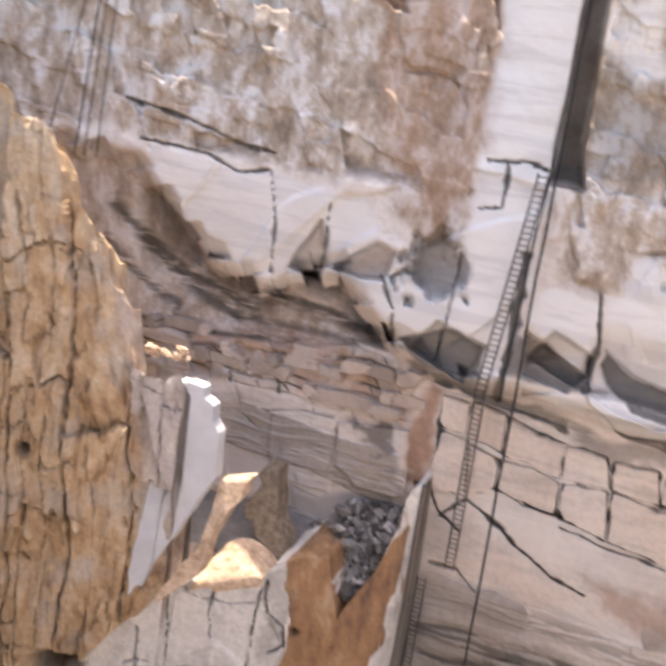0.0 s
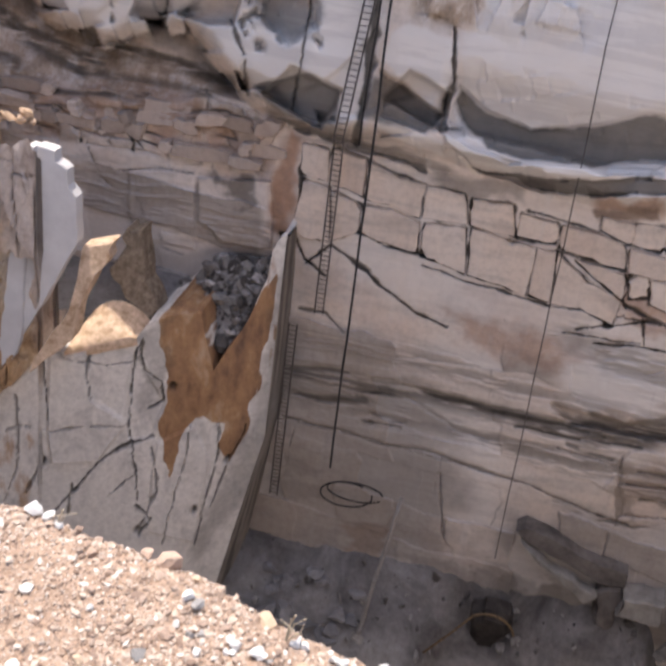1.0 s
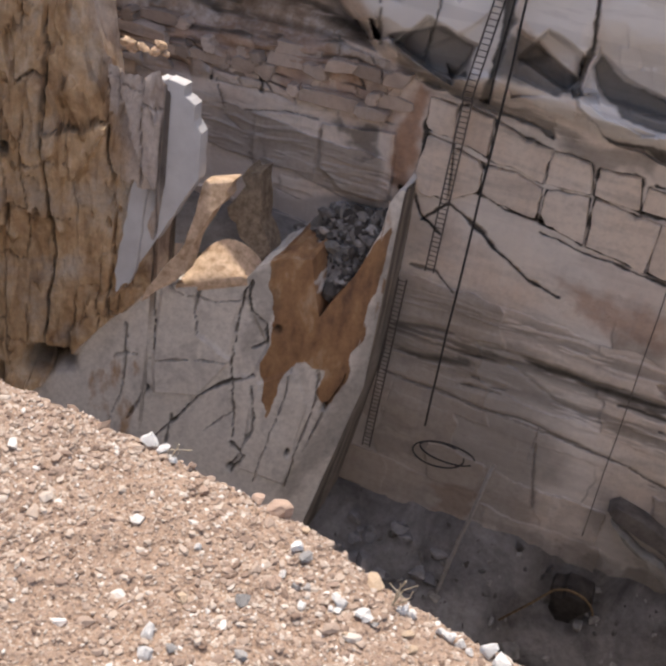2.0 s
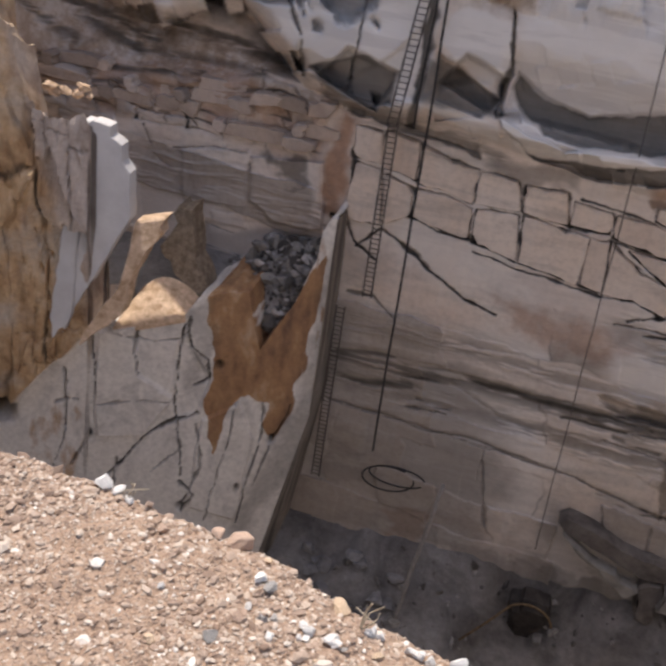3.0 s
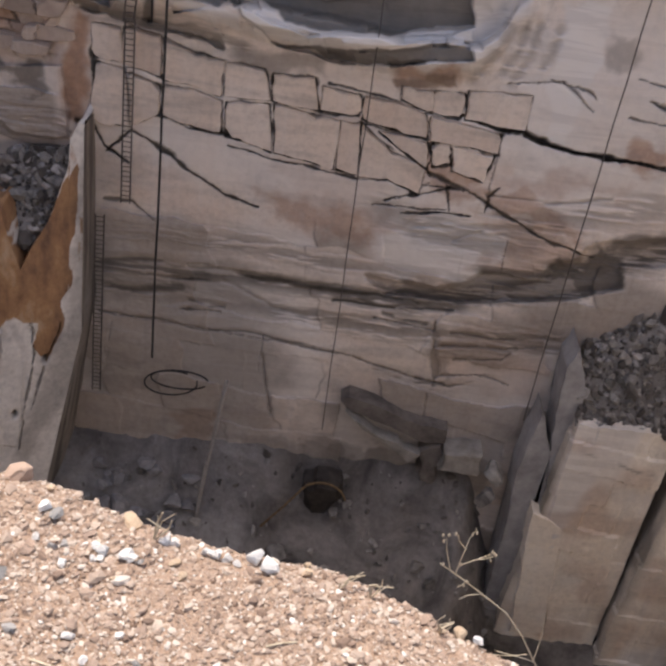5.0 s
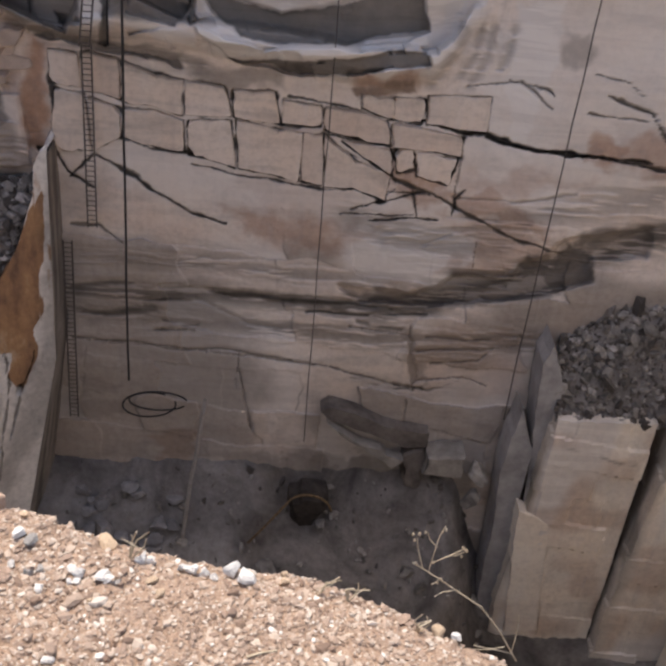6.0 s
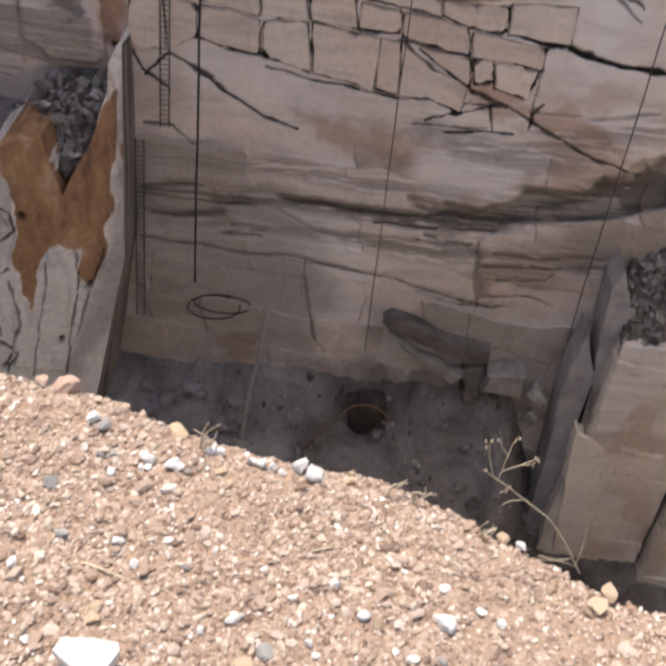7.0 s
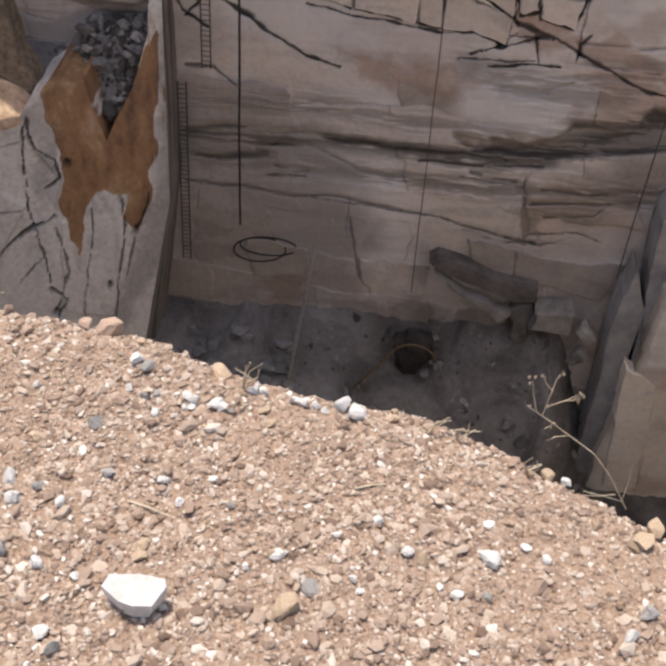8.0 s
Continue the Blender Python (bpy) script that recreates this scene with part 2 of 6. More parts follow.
def soil_material():
    mat, t, b = graph("gravelly_soil", 0.95)
    pos = stretched(t, (1, 1, 1))
    n1, n2 = noise_tex(t, pos, 2.2, 6), noise_tex(t, pos, 90, 8, 0.75)
    v = node(t, "TexVoronoi", Scale=110.0)
    t.links.new(pos, v.inputs["Vector"])
    c = ramp(t, n2, [(0.3, (0.20, 0.135, 0.10)), (0.5, (0.39, 0.285, 0.22)), (0.7, (0.54, 0.43, 0.345))])
    c = mix(t, maths(t, "MULTIPLY", n1, 0.5), c, (0.42, 0.28, 0.18))
    t.links.new(c, b.inputs["Base Color"])
    relief(t, b, maths(t, "ADD", n2, v.outputs["Distance"]), 0.8, 0.006)
    return mat


def floor_material():
    """Bluish quarry dust, with a darker tone by mask."""
    mat, t, b = graph("pit_floor_dust", 0.9)
    pos = stretched(t, (1, 1, 1))
    n1, n2 = noise_tex(t, pos, 0.22, 6, 0.62, 0.8), noise_tex(t, pos, 2.5, 8, 0.7)
    c = ramp(t, n1, [(0.34, (0.14, 0.13, 0.128)), (0.5, (0.25, 0.235, 0.232)), (0.66, (0.36, 0.34, 0.335))])
    a = node(t, "VertexColor")
    a.layer_name = "stain_shade"
    s = node(t, "SeparateColor")
    t.links.new(a.outputs["Color"], s.inputs[0])
    dark_floor = ramp(t, n1, [(0.36, (0.035, 0.030, 0.027)), (0.6, (0.20, 0.175, 0.155))])
    c = mix(t, s.outputs[1], c, dark_floor)
    c = mix(t, 0.5, c, ramp(t, n2, [(0.3, (0.4, 0.38, 0.36)), (0.6, (1, 1, 1))]), "MULTIPLY")
    t.links.new(c, b.inputs["Base Color"])
    relief(t, b, n2, 0.8, 0.2)
    return mat


M_GRAVEL, M_SOIL, M_FLOOR = gravel_material(), soil_material(), floor_material()

# ---------------------------------------------------------------- back wall of the quarry
WALL_Y = 48.0
ZU = pts("-46,-6 -30,-6.5 -28.2,-8.1 -25.6,-10.7 -21.9,-11.8 -20,-10.8 -17.7,-10.5 -16,-12 -14.2,-13.7 -12.2,-14.4 -9.7,-14.6 -5.8,-15 0,-15.3 3.6,-15.9 7.3,-15.6 8,-14.9 8.6,-13.6 10,-12.3 13,-9 20,-6 38,-4")
ZL = pts("-46,-13 -30,-15.1 -27,-15.7 -23,-14.7 -19.5,-14.9 -16.5,-13.6 -14.2,-13.8 -12.2,-14.5 -9.7,-14.7 -5.8,-15.1 0,-15.4 3.6,-16 7.3,-15.7 8,-15 8.6,-13.7 10,-12.4 13,-9.1 20,-6.1 38,-4.1")
xs = np.concatenate([np.arange(-46, -33, 0.22), np.arange(-33, -13, 0.095), np.arange(-13, 17, 0.06), np.arange(17, 38.1, 0.17)])
zs = np.concatenate([np.arange(-50, -40, 0.16), np.arange(-40, -27, 0.08), np.arange(-27, -12, 0.055), np.arange(-12, 5.3, 0.09)])
X, Z = np.meshgrid(xs, zs)
jag, _ = courses(X + 0.5 * Z, Z - 0.3 * X, 1.3, 1.1, 7)
warp = 0.5 * fbm(X * 0.9, Z * 0.9, 3) + 0.9 * (jag - 0.5) * step(-9, -14, X) + 0.3 * (jag - 0.5)
zu, zl = along(xs, ZU)[None, :] + warp, along(xs, ZL)[None, :] + warp
D = 0.6 * fbm(X * 0.12, Z * 0.2, 1, 3) + 0.14 * fbm(X * 0.5, Z * 0.9, 2, 4) + 0.035 * fbm(X * 3, Z * 4, 5, 3)
over = step(10.5, 6.0, X)                         # the overhang dies out to the east
rise = Z - zu
zs_u = along(xs, ZU)[None, :] + 0.5 * fbm(X * 0.6, Z * 0.6, 3)
bulge = (1.3 + 0.8 * step(-14, -11, X)) * step(-0.1, 0.9, rise) - 1.25 * step(-7, 6, Z) * step(-10, -13, X)
D = D + over * bulge
# scooped face with a bright lip over the jointed beds
scoop = step(-5.0, -3.8, X) * step(9.4, 7.6, X)
D = D + scoop * (-1.5 * step(1.5, 2.0, rise) * step(5.5, 2.6, rise) + 0.25 * step(0.6, 0.9, rise) * step(1.9, 1.5, rise))
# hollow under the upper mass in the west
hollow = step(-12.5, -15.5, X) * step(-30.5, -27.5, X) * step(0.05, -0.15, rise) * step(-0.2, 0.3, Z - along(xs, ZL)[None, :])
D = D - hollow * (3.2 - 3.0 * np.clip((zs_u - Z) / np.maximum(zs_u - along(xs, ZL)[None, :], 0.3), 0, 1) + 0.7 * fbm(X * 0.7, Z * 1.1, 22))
# weathered top: broken blocks; shattered beds in the recess
crag = np.clip(step(-5.5, -4.5, Z) * step(-11.0, -11.8, X) + step(-6.8, -6.2, X) * step(-9.0, -7.6, Z) * step(2.5, 0.5, X) + step(-1, 2, X) * step(-6.5, -5.5, Z), 0, 1)
ridge = 1 - 2 * np.abs(fbm(X * 0.45, Z * 0.30, 6, 5)) * 2
val, edge = courses(X + 0.3 * Z, Z + 0.2 * X, 2.6, 1.7, 1)
cw = 1.5 * fbm(X * 0.4, Z * 0.4, 9, 5)
val, edge = courses(X + 0.3 * Z + cw, Z + 0.2 * X + 1.2 * cw, 3.0, 2.3, 1)
valf, edgef = courses(X - 0.2 * Z + 0.7 * cw, Z + 0.15 * X + 0.9 * cw, 1.2, 1.0, 11)
ter = 3.6 * (val - 0.5) + 1.8 * (valf - 0.5) * step(0.35, 0.6, vnoise(X * 0.4, Z * 0.4, 12)) + 2.2 * fbm(X * 0.5, Z * 0.3, 9, 5)
D = D + crag * (0.30 * ter + 0.12 * ridge + 0.26 * fbm(X * 1.8, Z * 1.1, 10, 4) - 0.3)
ter = 4 * fbm(X * 0.20 - 0.15 * Z, Z * 0.20, 19, 2)
ter = np.floor(ter) + step(0.0, 0.12, ter - np.floor(ter))
D = D + (1 - crag) * step(0.6, 1.2, rise) * over * (1 - scoop) * step(-3.0, -4.2, Z) * 0.3 * ter
bw = 1.6 * fbm(X * 0.35, Z * 0.35, 17)
val2, edge2 = courses(X + bw + 0.4 * Z, Z + 0.06 * X + 0.8 * bw, 1.7, 0.62, 2)
beds = step(-12.6, -13.4, X) * step(-17.7, -17.0, Z + 0.6 * fbm(X * 0.5, Z * 0.5, 13)) * step(0.1, -0.3, Z - zl)
D = D + beds * (0.6 * (val2 - 0.5) - 0.25 * step(0.09, 0.03, edge2) * step(0.3, 0.6, vnoise(X * 0.7, Z * 0.7, 16)) + 0.35 * fbm(X * 1.4, Z * 2.4, 14))
lw = 1.8 * fbm(X * 0.25, Z * 0.25, 15)
val3, edge3 = courses(X + 1.5 * lw + 0.15 * Z, Z + 0.10 * X + lw, 5.2, 2.6, 3)
low = np.clip(step(-24, -26, Z) + step(-12.8, -13.4, X) * step(-16.8, -18, Z), 0, 1)
D = D + 0.34 * low * (val3 - 0.5)
patch = step(0.38, 0.62, vnoise(X * 0.33, Z * 0.33, 8))
bed_joint = beds * step(0.09, 0.03, edge2) * 0.7 * step(0.35, 0.7, vnoise(X * 0.7, Z * 0.7, 16))
thin_joint = low * step(0.06, 0.02, edge3) * 0.4 * patch * step(0.45, 0.7, vnoise(X * 0.9, Z * 0.9, 18))
rust, dark, rind, fresh = (np.zeros(X.shape) for _ in range(4))
fresh[:] = low * 0.5 * step(0.42, 0.36, val3) * step(0.2, 0.5, vnoise(X * 0.2, Z * 0.2, 24))
# shade under the upper mass, painted into the top of the hollow
hollow_shade = hollow * step(2.6, 0.4, zs_u - Z) * step(0.3, 0.6, vnoise(X * 0.5, Z * 0.8, 21)) * 0.55
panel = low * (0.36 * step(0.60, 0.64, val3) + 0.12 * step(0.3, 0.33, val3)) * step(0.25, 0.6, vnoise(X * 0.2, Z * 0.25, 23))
dark = np.maximum(np.maximum(np.maximum(bed_joint, thin_joint), hollow_shade), panel)
dark = np.maximum(dark, beds * 0.26 * step(0.5, 0.75, val2))


def zone(mask, poly, soft=0.5, amount=1.0, rough=1.0, k=20):
    """Raise a mask inside a polygon, its edge frayed by noise."""
    P = pts(poly)
    lo, hi = np.array(P).min(0) - 2, np.array(P).max(0) + 2
    sel = (X > lo[0]) & (X < hi[0]) & (Z > lo[1]) & (Z < hi[1])
    x, z = X[sel], Z[sel]
    wx, wz = x + rough * 2.2 * fbm(x * 0.8, z * 0.8, k, 5), z + rough * 2.2 * fbm(x * 0.8, z * 0.8, k + 7, 5)
    d = line_dist(wx, wz, P + P[:1])
    s = np.where(inside(wx, wz, P), d, -d)
    mask[sel] = np.maximum(mask[sel], amount * step(-soft, soft, s))


def streaks(text, width, amount=0.7, k=81):
    """Thin dark seams lying along a bed."""
    P = pts(text)
    lo, hi = np.array(P).min(0) - 2, np.array(P).max(0) + 2
    sel = (X > lo[0]) & (X < hi[0]) & (Z > lo[1]) & (Z < hi[1])
    x, z = X[sel], Z[sel]
    wz = z + 0.6 * fbm(x * 0.4, z * 0.5, k)
    g = np.exp(-(line_dist(x, wz, P) / width) ** 2)
    g = g * step(0.40, 0.66, 0.6 * vnoise(x * 0.35, wz * 4.5, k) + 0.4 * vnoise(x * 1.3, wz * 9, k + 2) + 0.25 * (g - 0.4))
    dark[sel] = np.maximum(dark[sel], amount * g)
    D[sel] -= 0.12 * g


def crack(text, width=0.10, depth=0.35, dirt_shade=0.9):
    """An open joint, wavering along the line."""
    P = pts(text)
    lo, hi = np.array(P).min(0) - 1, np.array(P).max(0) + 1
    sel = (X > lo[0]) & (X < hi[0]) & (Z > lo[1]) & (Z < hi[1])
    x, z = X[sel], Z[sel]
    wx, wz = x + 0.2 * fbm(x * 1.1, z * 1.1, 31) + 0.12 * fbm(x * 6, z * 6, 34), z + 0.2 * fbm(x * 1.1, z * 1.1, 32) + 0.12 * fbm(x * 6, z * 6, 35)
    w = 0.72 * width * (0.40 + 2.5 * vnoise(x * 1.5, z * 1.5, 33) ** 3 + 0.35 * vnoise(x * 5, z * 5, 36))
    g = step(1.5, 0.6, line_dist(wx, wz, P) / w)
    D[sel] -= depth * g
    dark[sel] = np.maximum(dark[sel], dirt_shade * g)


def facet(text, depth, soft=0.25, rough=0.25, k=50):
    """Push a patch of the wall in or out."""
    m = np.zeros(X.shape)
    zone(m, text, soft, 1.0, rough, k)
    D[...] = D + depth * m


# weathered rind high on the wall, left and right of the cut pillar
zone(rind, "-47,-5.6 -30,-4.6 -22,-5.4 -17,-5.2 -14,-7.2 -11.6,-7.4 -11.2,-3 -11.2,8 -47,8", 0.6, 1.0)
zone(rind, "-7.6,8 -7.6,-2 -6.9,-8.3 -4.6,-8.8 -2.4,-6.6 4,-5.5 14,-5 39,-3 39,8", 0.5, 0.95)
zone(rind, "-46,-6 -30,-6.4 -28,-8.2 -25.8,-10.8 -22,-11.9 -19,-12 -15,-12.6 -14,-13.6 -16.4,-13.4 -20,-14.8 -27,-15.6 -46,-13", 0.3, 0.85, 0.4)
zone(rust, "-17,7 -11.4,7 -11.3,-5.6 -13.4,-7 -16.4,-4", 0.8, 0.42, 1.2)
zone(dark, "-6.4,1.5 -2,-0.5 3,1 3,-4 -2,-3.2 -6.2,-3.6", 0.6, 0.38, 1.3)
# next zone paints the pit corner's shade onto the lower wall
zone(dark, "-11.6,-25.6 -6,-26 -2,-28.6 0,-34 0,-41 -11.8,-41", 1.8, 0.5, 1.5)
# darker patches low on the wall
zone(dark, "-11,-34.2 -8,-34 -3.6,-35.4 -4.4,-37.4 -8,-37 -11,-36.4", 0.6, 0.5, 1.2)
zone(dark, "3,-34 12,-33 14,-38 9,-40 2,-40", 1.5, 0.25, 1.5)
# fresh white faces; the first zone lightens the upper beds for stronger light there
zone(fresh, "-11,-15.8 10,-16.2 20,-15 20,-21 9,-24.6 -2,-23.6 -11,-21.6", 1.6, 0.5, 1.4)
zone(fresh, "9,-13 20,-9 38,-8 38,-24 20,-21 10,-23", 1.6, 0.55, 1.4, 26)
zone(fresh, "-11.2,8 -7.7,8 -7.7,-3.2 -8.2,-14 -11.6,-14.2 -13.5,-13.2 -17.4,-10.2 -14.5,-9.2 -11.5,-8.6", 0.3, 0.95, 0.3)
zone(fresh, "-29.6,-5.2 -22,-5.6 -17,-6 -15.8,-8.6 -17.8,-10.3 -21.9,-11.6 -25.6,-10.6 -28.4,-8", 0.3, 0.8, 0.5)
zone(fresh, "-4.3,-9.4 -3,-7 2,-6 8,-7 9.3,-12.4 7.6,-15 3,-15.6 -4,-14.6", 0.4, 0.9, 0.4)
zone(fresh, "10.6,-14.5 12.8,-11 14.2,-15.5 13.2,-18 9.5,-16.8 8.2,-17.4", 0.5, 0.6, 0.8)
# undersides of the overhang, their shade painted into the dark mask
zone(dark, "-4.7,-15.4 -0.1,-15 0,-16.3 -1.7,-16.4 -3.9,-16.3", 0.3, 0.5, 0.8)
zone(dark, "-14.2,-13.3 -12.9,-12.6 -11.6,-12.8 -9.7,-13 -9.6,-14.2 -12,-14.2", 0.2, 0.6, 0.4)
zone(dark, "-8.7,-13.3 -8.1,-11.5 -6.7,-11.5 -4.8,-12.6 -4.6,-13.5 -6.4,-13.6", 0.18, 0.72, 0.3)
crack("-12,-14.4 -9,-14.9 -6,-15.3 -5,-15.6", 0.16, 0.4, 0.7)
streaks("-13,-14.2 -9,-14.8 -6,-15.2 -4,-15.6", 0.5, 0.6, 96)
# dark bedding seams and smears lower down
streaks("-11.4,-28.6 -7.6,-28.8 -3.6,-28.3 0.6,-28.5 4.2,-28.7 9,-28.4", 0.85, 0.85)
streaks("-11.4,-26.6 -8,-26.8 -4,-26.4 2,-27 7,-27.2", 0.8, 0.5, 84)
streaks("-10,-30.6 -5,-30.3 2,-30.4 9,-30.6 15,-29.6", 0.9, 0.6, 86)
streaks("6,-24.2 9,-24.8 12,-24.2", 0.9, 0.45, 88)
streaks("8.5,-31.4 12,-31 15,-30.6", 0.7, 0.55, 90)
streaks("4,-23.4 8,-24 13,-22.6 20,-20.6", 1.0, 0.4, 92)
streaks("-28,-19.2 -22,-19.6 -17,-20.4 -13,-21", 1.4, 0.4, 94)
zone(dark, "7.5,-28.4 9.9,-27 9.9,-26.5 12.1,-26.3 13,-26.5 15.4,-24.8 17.6,-24 20.5,-22.4 20.5,-23.6 17,-25.2 14,-26.6 10,-28.2", 0.5, 0.5, 0.7)
streaks("6,-28.6 9.9,-27.4 12.1,-26.6 15.4,-25.2 17.6,-24.4 21,-22.6", 1.1, 0.88, 98)
streaks("10,-26 13,-26 16,-24.2 20,-22.4", 0.5, 0.8, 100)
crack("-10.3,-32 -6.4,-32.1 -1.6,-32.4 3.4,-32.8 8.5,-34.1", 0.06, 0.2, 0.6)
crack("-6.5,-31 -4.2,-30.9", 0.09, 0.2, 0.7)
crack("4.5,-30 8,-30.3", 0.10, 0.2, 0.6)
crack("8.6,-31.3 12,-31 14,-30.6", 0.07, 0.2, 0.6)
crack("9,-33.4 11.5,-33.0 13,-33.5", 0.07, 0.2, 0.6)
crack("8,-29.8 8.3,-32 8.7,-34.2", 0.18, 0.2, 0.55)
crack("-1.5,-33.4 -1.2,-35.4 -0.6,-37.9", 0.10, 0.2, 0.5)
crack("7.6,-33.8 9.2,-34", 0.22, 0.2, 0.7)
# open joints
crack("-10.6,-21.9 -9.3,-20.5 -7.9,-21.2 -6.4,-22.3 -4.3,-23.5 -2.6,-24", 0.10, 0.4)
crack("-12.1,-20.4 -11.2,-20.6 -10.7,-21.6 -9.4,-22.4", 0.12, 0.4)
crack("-10.6,-24.6 -9.2,-24.6 -8,-25.6", 0.08, 0.2, 0.7)
crack("6,-20.7 8.5,-21.6 10.5,-22.6 12.5,-23.6 15.5,-24.4", 0.09, 0.25)
crack("4,-22.6 6.2,-21.8 7.2,-21.4", 0.07, 0.2)
crack("5,-23.2 7,-22.9 8.6,-22.9", 0.08, 0.3)
crack("10.4,-18 13.1,-18.6 15.8,-18.7 18.9,-19 26,-20", 0.13, 0.4)
crack("16,-15.4 18.5,-16.2 20,-18.2", 0.09, 0.3, 0.8)
crack("9,-15.5 11.5,-15 13.4,-16.3", 0.06, 0.2, 0.6)
# joints and shattered beds in the recess behind the bench
crack("-23.6,-15.6 -23.4,-17.4", 0.10, 0.35)
crack("-20.5,-15.5 -20.4,-17.3", 0.10, 0.35)
zone(dark, "-15.6,-17.4 -14.4,-17.8 -13.3,-19.2 -13.6,-20 -15,-19", 0.3, 0.7, 1.2)
zone(rust, "-31,-15 -24,-14.8 -17,-14 -13,-15 -13.2,-17.4 -17,-16.6 -25,-16.6 -31,-16.2", 0.7, 0.5, 1.4)
# rust
zone(rust, "-12.1,-14.9 -11.3,-15.2 -11.5,-18 -11.7,-20.2 -12.6,-20.4 -12.8,-18", 0.3, 0.75, 0.5)
zone(rust, "-2.6,-23.4 1,-23.9 3.8,-23.6 4.2,-24.8 2,-25.1 -1.5,-24.8", 0.5, 0.5, 1.2)
zone(rust, "5.6,-19.6 7.4,-19.6 8.2,-20.9 11,-21.2 14,-22.4 15,-23.8 12,-23.2 8,-22 6.2,-21.4", 0.4, 0.5, 1.3)
zone(rust, "3.4,-15.4 6.4,-15.2 6.6,-16.2 3.8,-16.4", 0.3, 0.6, 0.8)
zone(rust, "16,-18 20,-17.4 26,-18 26,-20.4 19,-19.8", 0.5, 0.5, 1.0)
zone(rust, "-2,-17.6 3,-17.6 4,-21.6 2,-24 -2,-22", 0.8, 0.13, 1.0)
zone(rust, "9.5,-25.8 14,-23.6 15,-25 12,-26.2", 0.3, 0.35, 1.0)
zone(rust, "8,-30 15,-29 15,-34 9,-34", 0.8, 0.2, 1.3)
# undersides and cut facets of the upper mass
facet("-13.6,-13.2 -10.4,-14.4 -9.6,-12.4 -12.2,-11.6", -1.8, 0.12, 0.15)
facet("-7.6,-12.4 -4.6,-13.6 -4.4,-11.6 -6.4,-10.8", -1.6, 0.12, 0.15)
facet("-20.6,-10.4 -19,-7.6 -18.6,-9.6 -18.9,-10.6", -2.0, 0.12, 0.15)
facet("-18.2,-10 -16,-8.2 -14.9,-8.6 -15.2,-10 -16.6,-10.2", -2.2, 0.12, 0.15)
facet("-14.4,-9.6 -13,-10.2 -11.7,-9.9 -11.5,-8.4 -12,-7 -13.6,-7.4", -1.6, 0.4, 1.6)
# the recess is painted dark, for the shade inside it
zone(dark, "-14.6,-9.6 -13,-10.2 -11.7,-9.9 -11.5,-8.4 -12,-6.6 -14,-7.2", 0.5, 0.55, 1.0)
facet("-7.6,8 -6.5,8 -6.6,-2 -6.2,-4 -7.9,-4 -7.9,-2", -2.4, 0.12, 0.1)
# shade in the crevice, painted in as well
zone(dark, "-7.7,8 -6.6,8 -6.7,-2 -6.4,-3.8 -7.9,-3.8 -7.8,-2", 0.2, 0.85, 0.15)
crack("-8.3,-7.5 -8.4,-11 -8.6,-14.4", 0.22, 0.5, 0.8)
crack("-4.6,-8.6 -4.3,-11 -4.5,-13.4", 0.14, 0.6, 0.7)
crack("-11.5,-8 -11.7,-11 -12,-13.6", 0.08, 0.4, 0.7)
crack("-15.4,-9.8 -14.6,-11.4 -14.3,-13.3", 0.08, 0.4, 0.7)
crack("-10.9,-3.3 -9,-3.1 -7.9,-3.4", 0.10, 0.5, 0.7)
crack("-9.9,-3.4 -9.9,-5.4 -11,-5.6", 0.08, 0.4, 0.7)
crack("-30,-5 -26,-5.2 -24,-5.9 -22.2,-5.6", 0.10, 0.4, 0.7)
crack("-31,-3 -27,-3.6 -24,-4.4 -22,-4.6", 0.10, 0.4, 0.7)
crack("-22.1,-5.6 -21.6,-8 -21.6,-10.8", 0.06, 0.4, 0.6)
crack("-18.7,-6.6 -18.6,-8.4 -18.8,-10.4", 0.07, 0.5, 0.6)
# dark patches low on the wall and along its foot
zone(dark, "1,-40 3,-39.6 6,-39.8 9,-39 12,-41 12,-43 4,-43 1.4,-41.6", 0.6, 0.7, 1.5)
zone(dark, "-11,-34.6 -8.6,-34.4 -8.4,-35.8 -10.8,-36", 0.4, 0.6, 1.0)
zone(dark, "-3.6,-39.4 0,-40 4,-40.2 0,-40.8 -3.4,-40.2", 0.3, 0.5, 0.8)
# white faces, lit lip and underside shade of the scoop, painted into the colour
zone(fresh, "-4.4,-13.5 -2.9,-14.1 -1.0,-14.5 3.0,-14.0 5.7,-13.6 6.7,-13.0 6.9,-13.7 3.1,-14.5 -0.9,-15.0 -2.8,-14.8 -4.2,-14.0", 0.03, 1.0, 0.12, 260)
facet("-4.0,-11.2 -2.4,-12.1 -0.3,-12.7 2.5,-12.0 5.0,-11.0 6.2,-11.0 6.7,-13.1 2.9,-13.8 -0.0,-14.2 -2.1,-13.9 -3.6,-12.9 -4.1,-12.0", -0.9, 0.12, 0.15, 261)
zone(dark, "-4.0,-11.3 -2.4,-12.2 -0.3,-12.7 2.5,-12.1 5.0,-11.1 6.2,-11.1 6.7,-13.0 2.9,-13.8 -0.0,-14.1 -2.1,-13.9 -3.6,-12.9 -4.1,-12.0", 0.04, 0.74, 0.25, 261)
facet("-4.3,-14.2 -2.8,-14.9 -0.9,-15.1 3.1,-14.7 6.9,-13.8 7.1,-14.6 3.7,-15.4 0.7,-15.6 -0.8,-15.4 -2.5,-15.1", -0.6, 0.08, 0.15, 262)
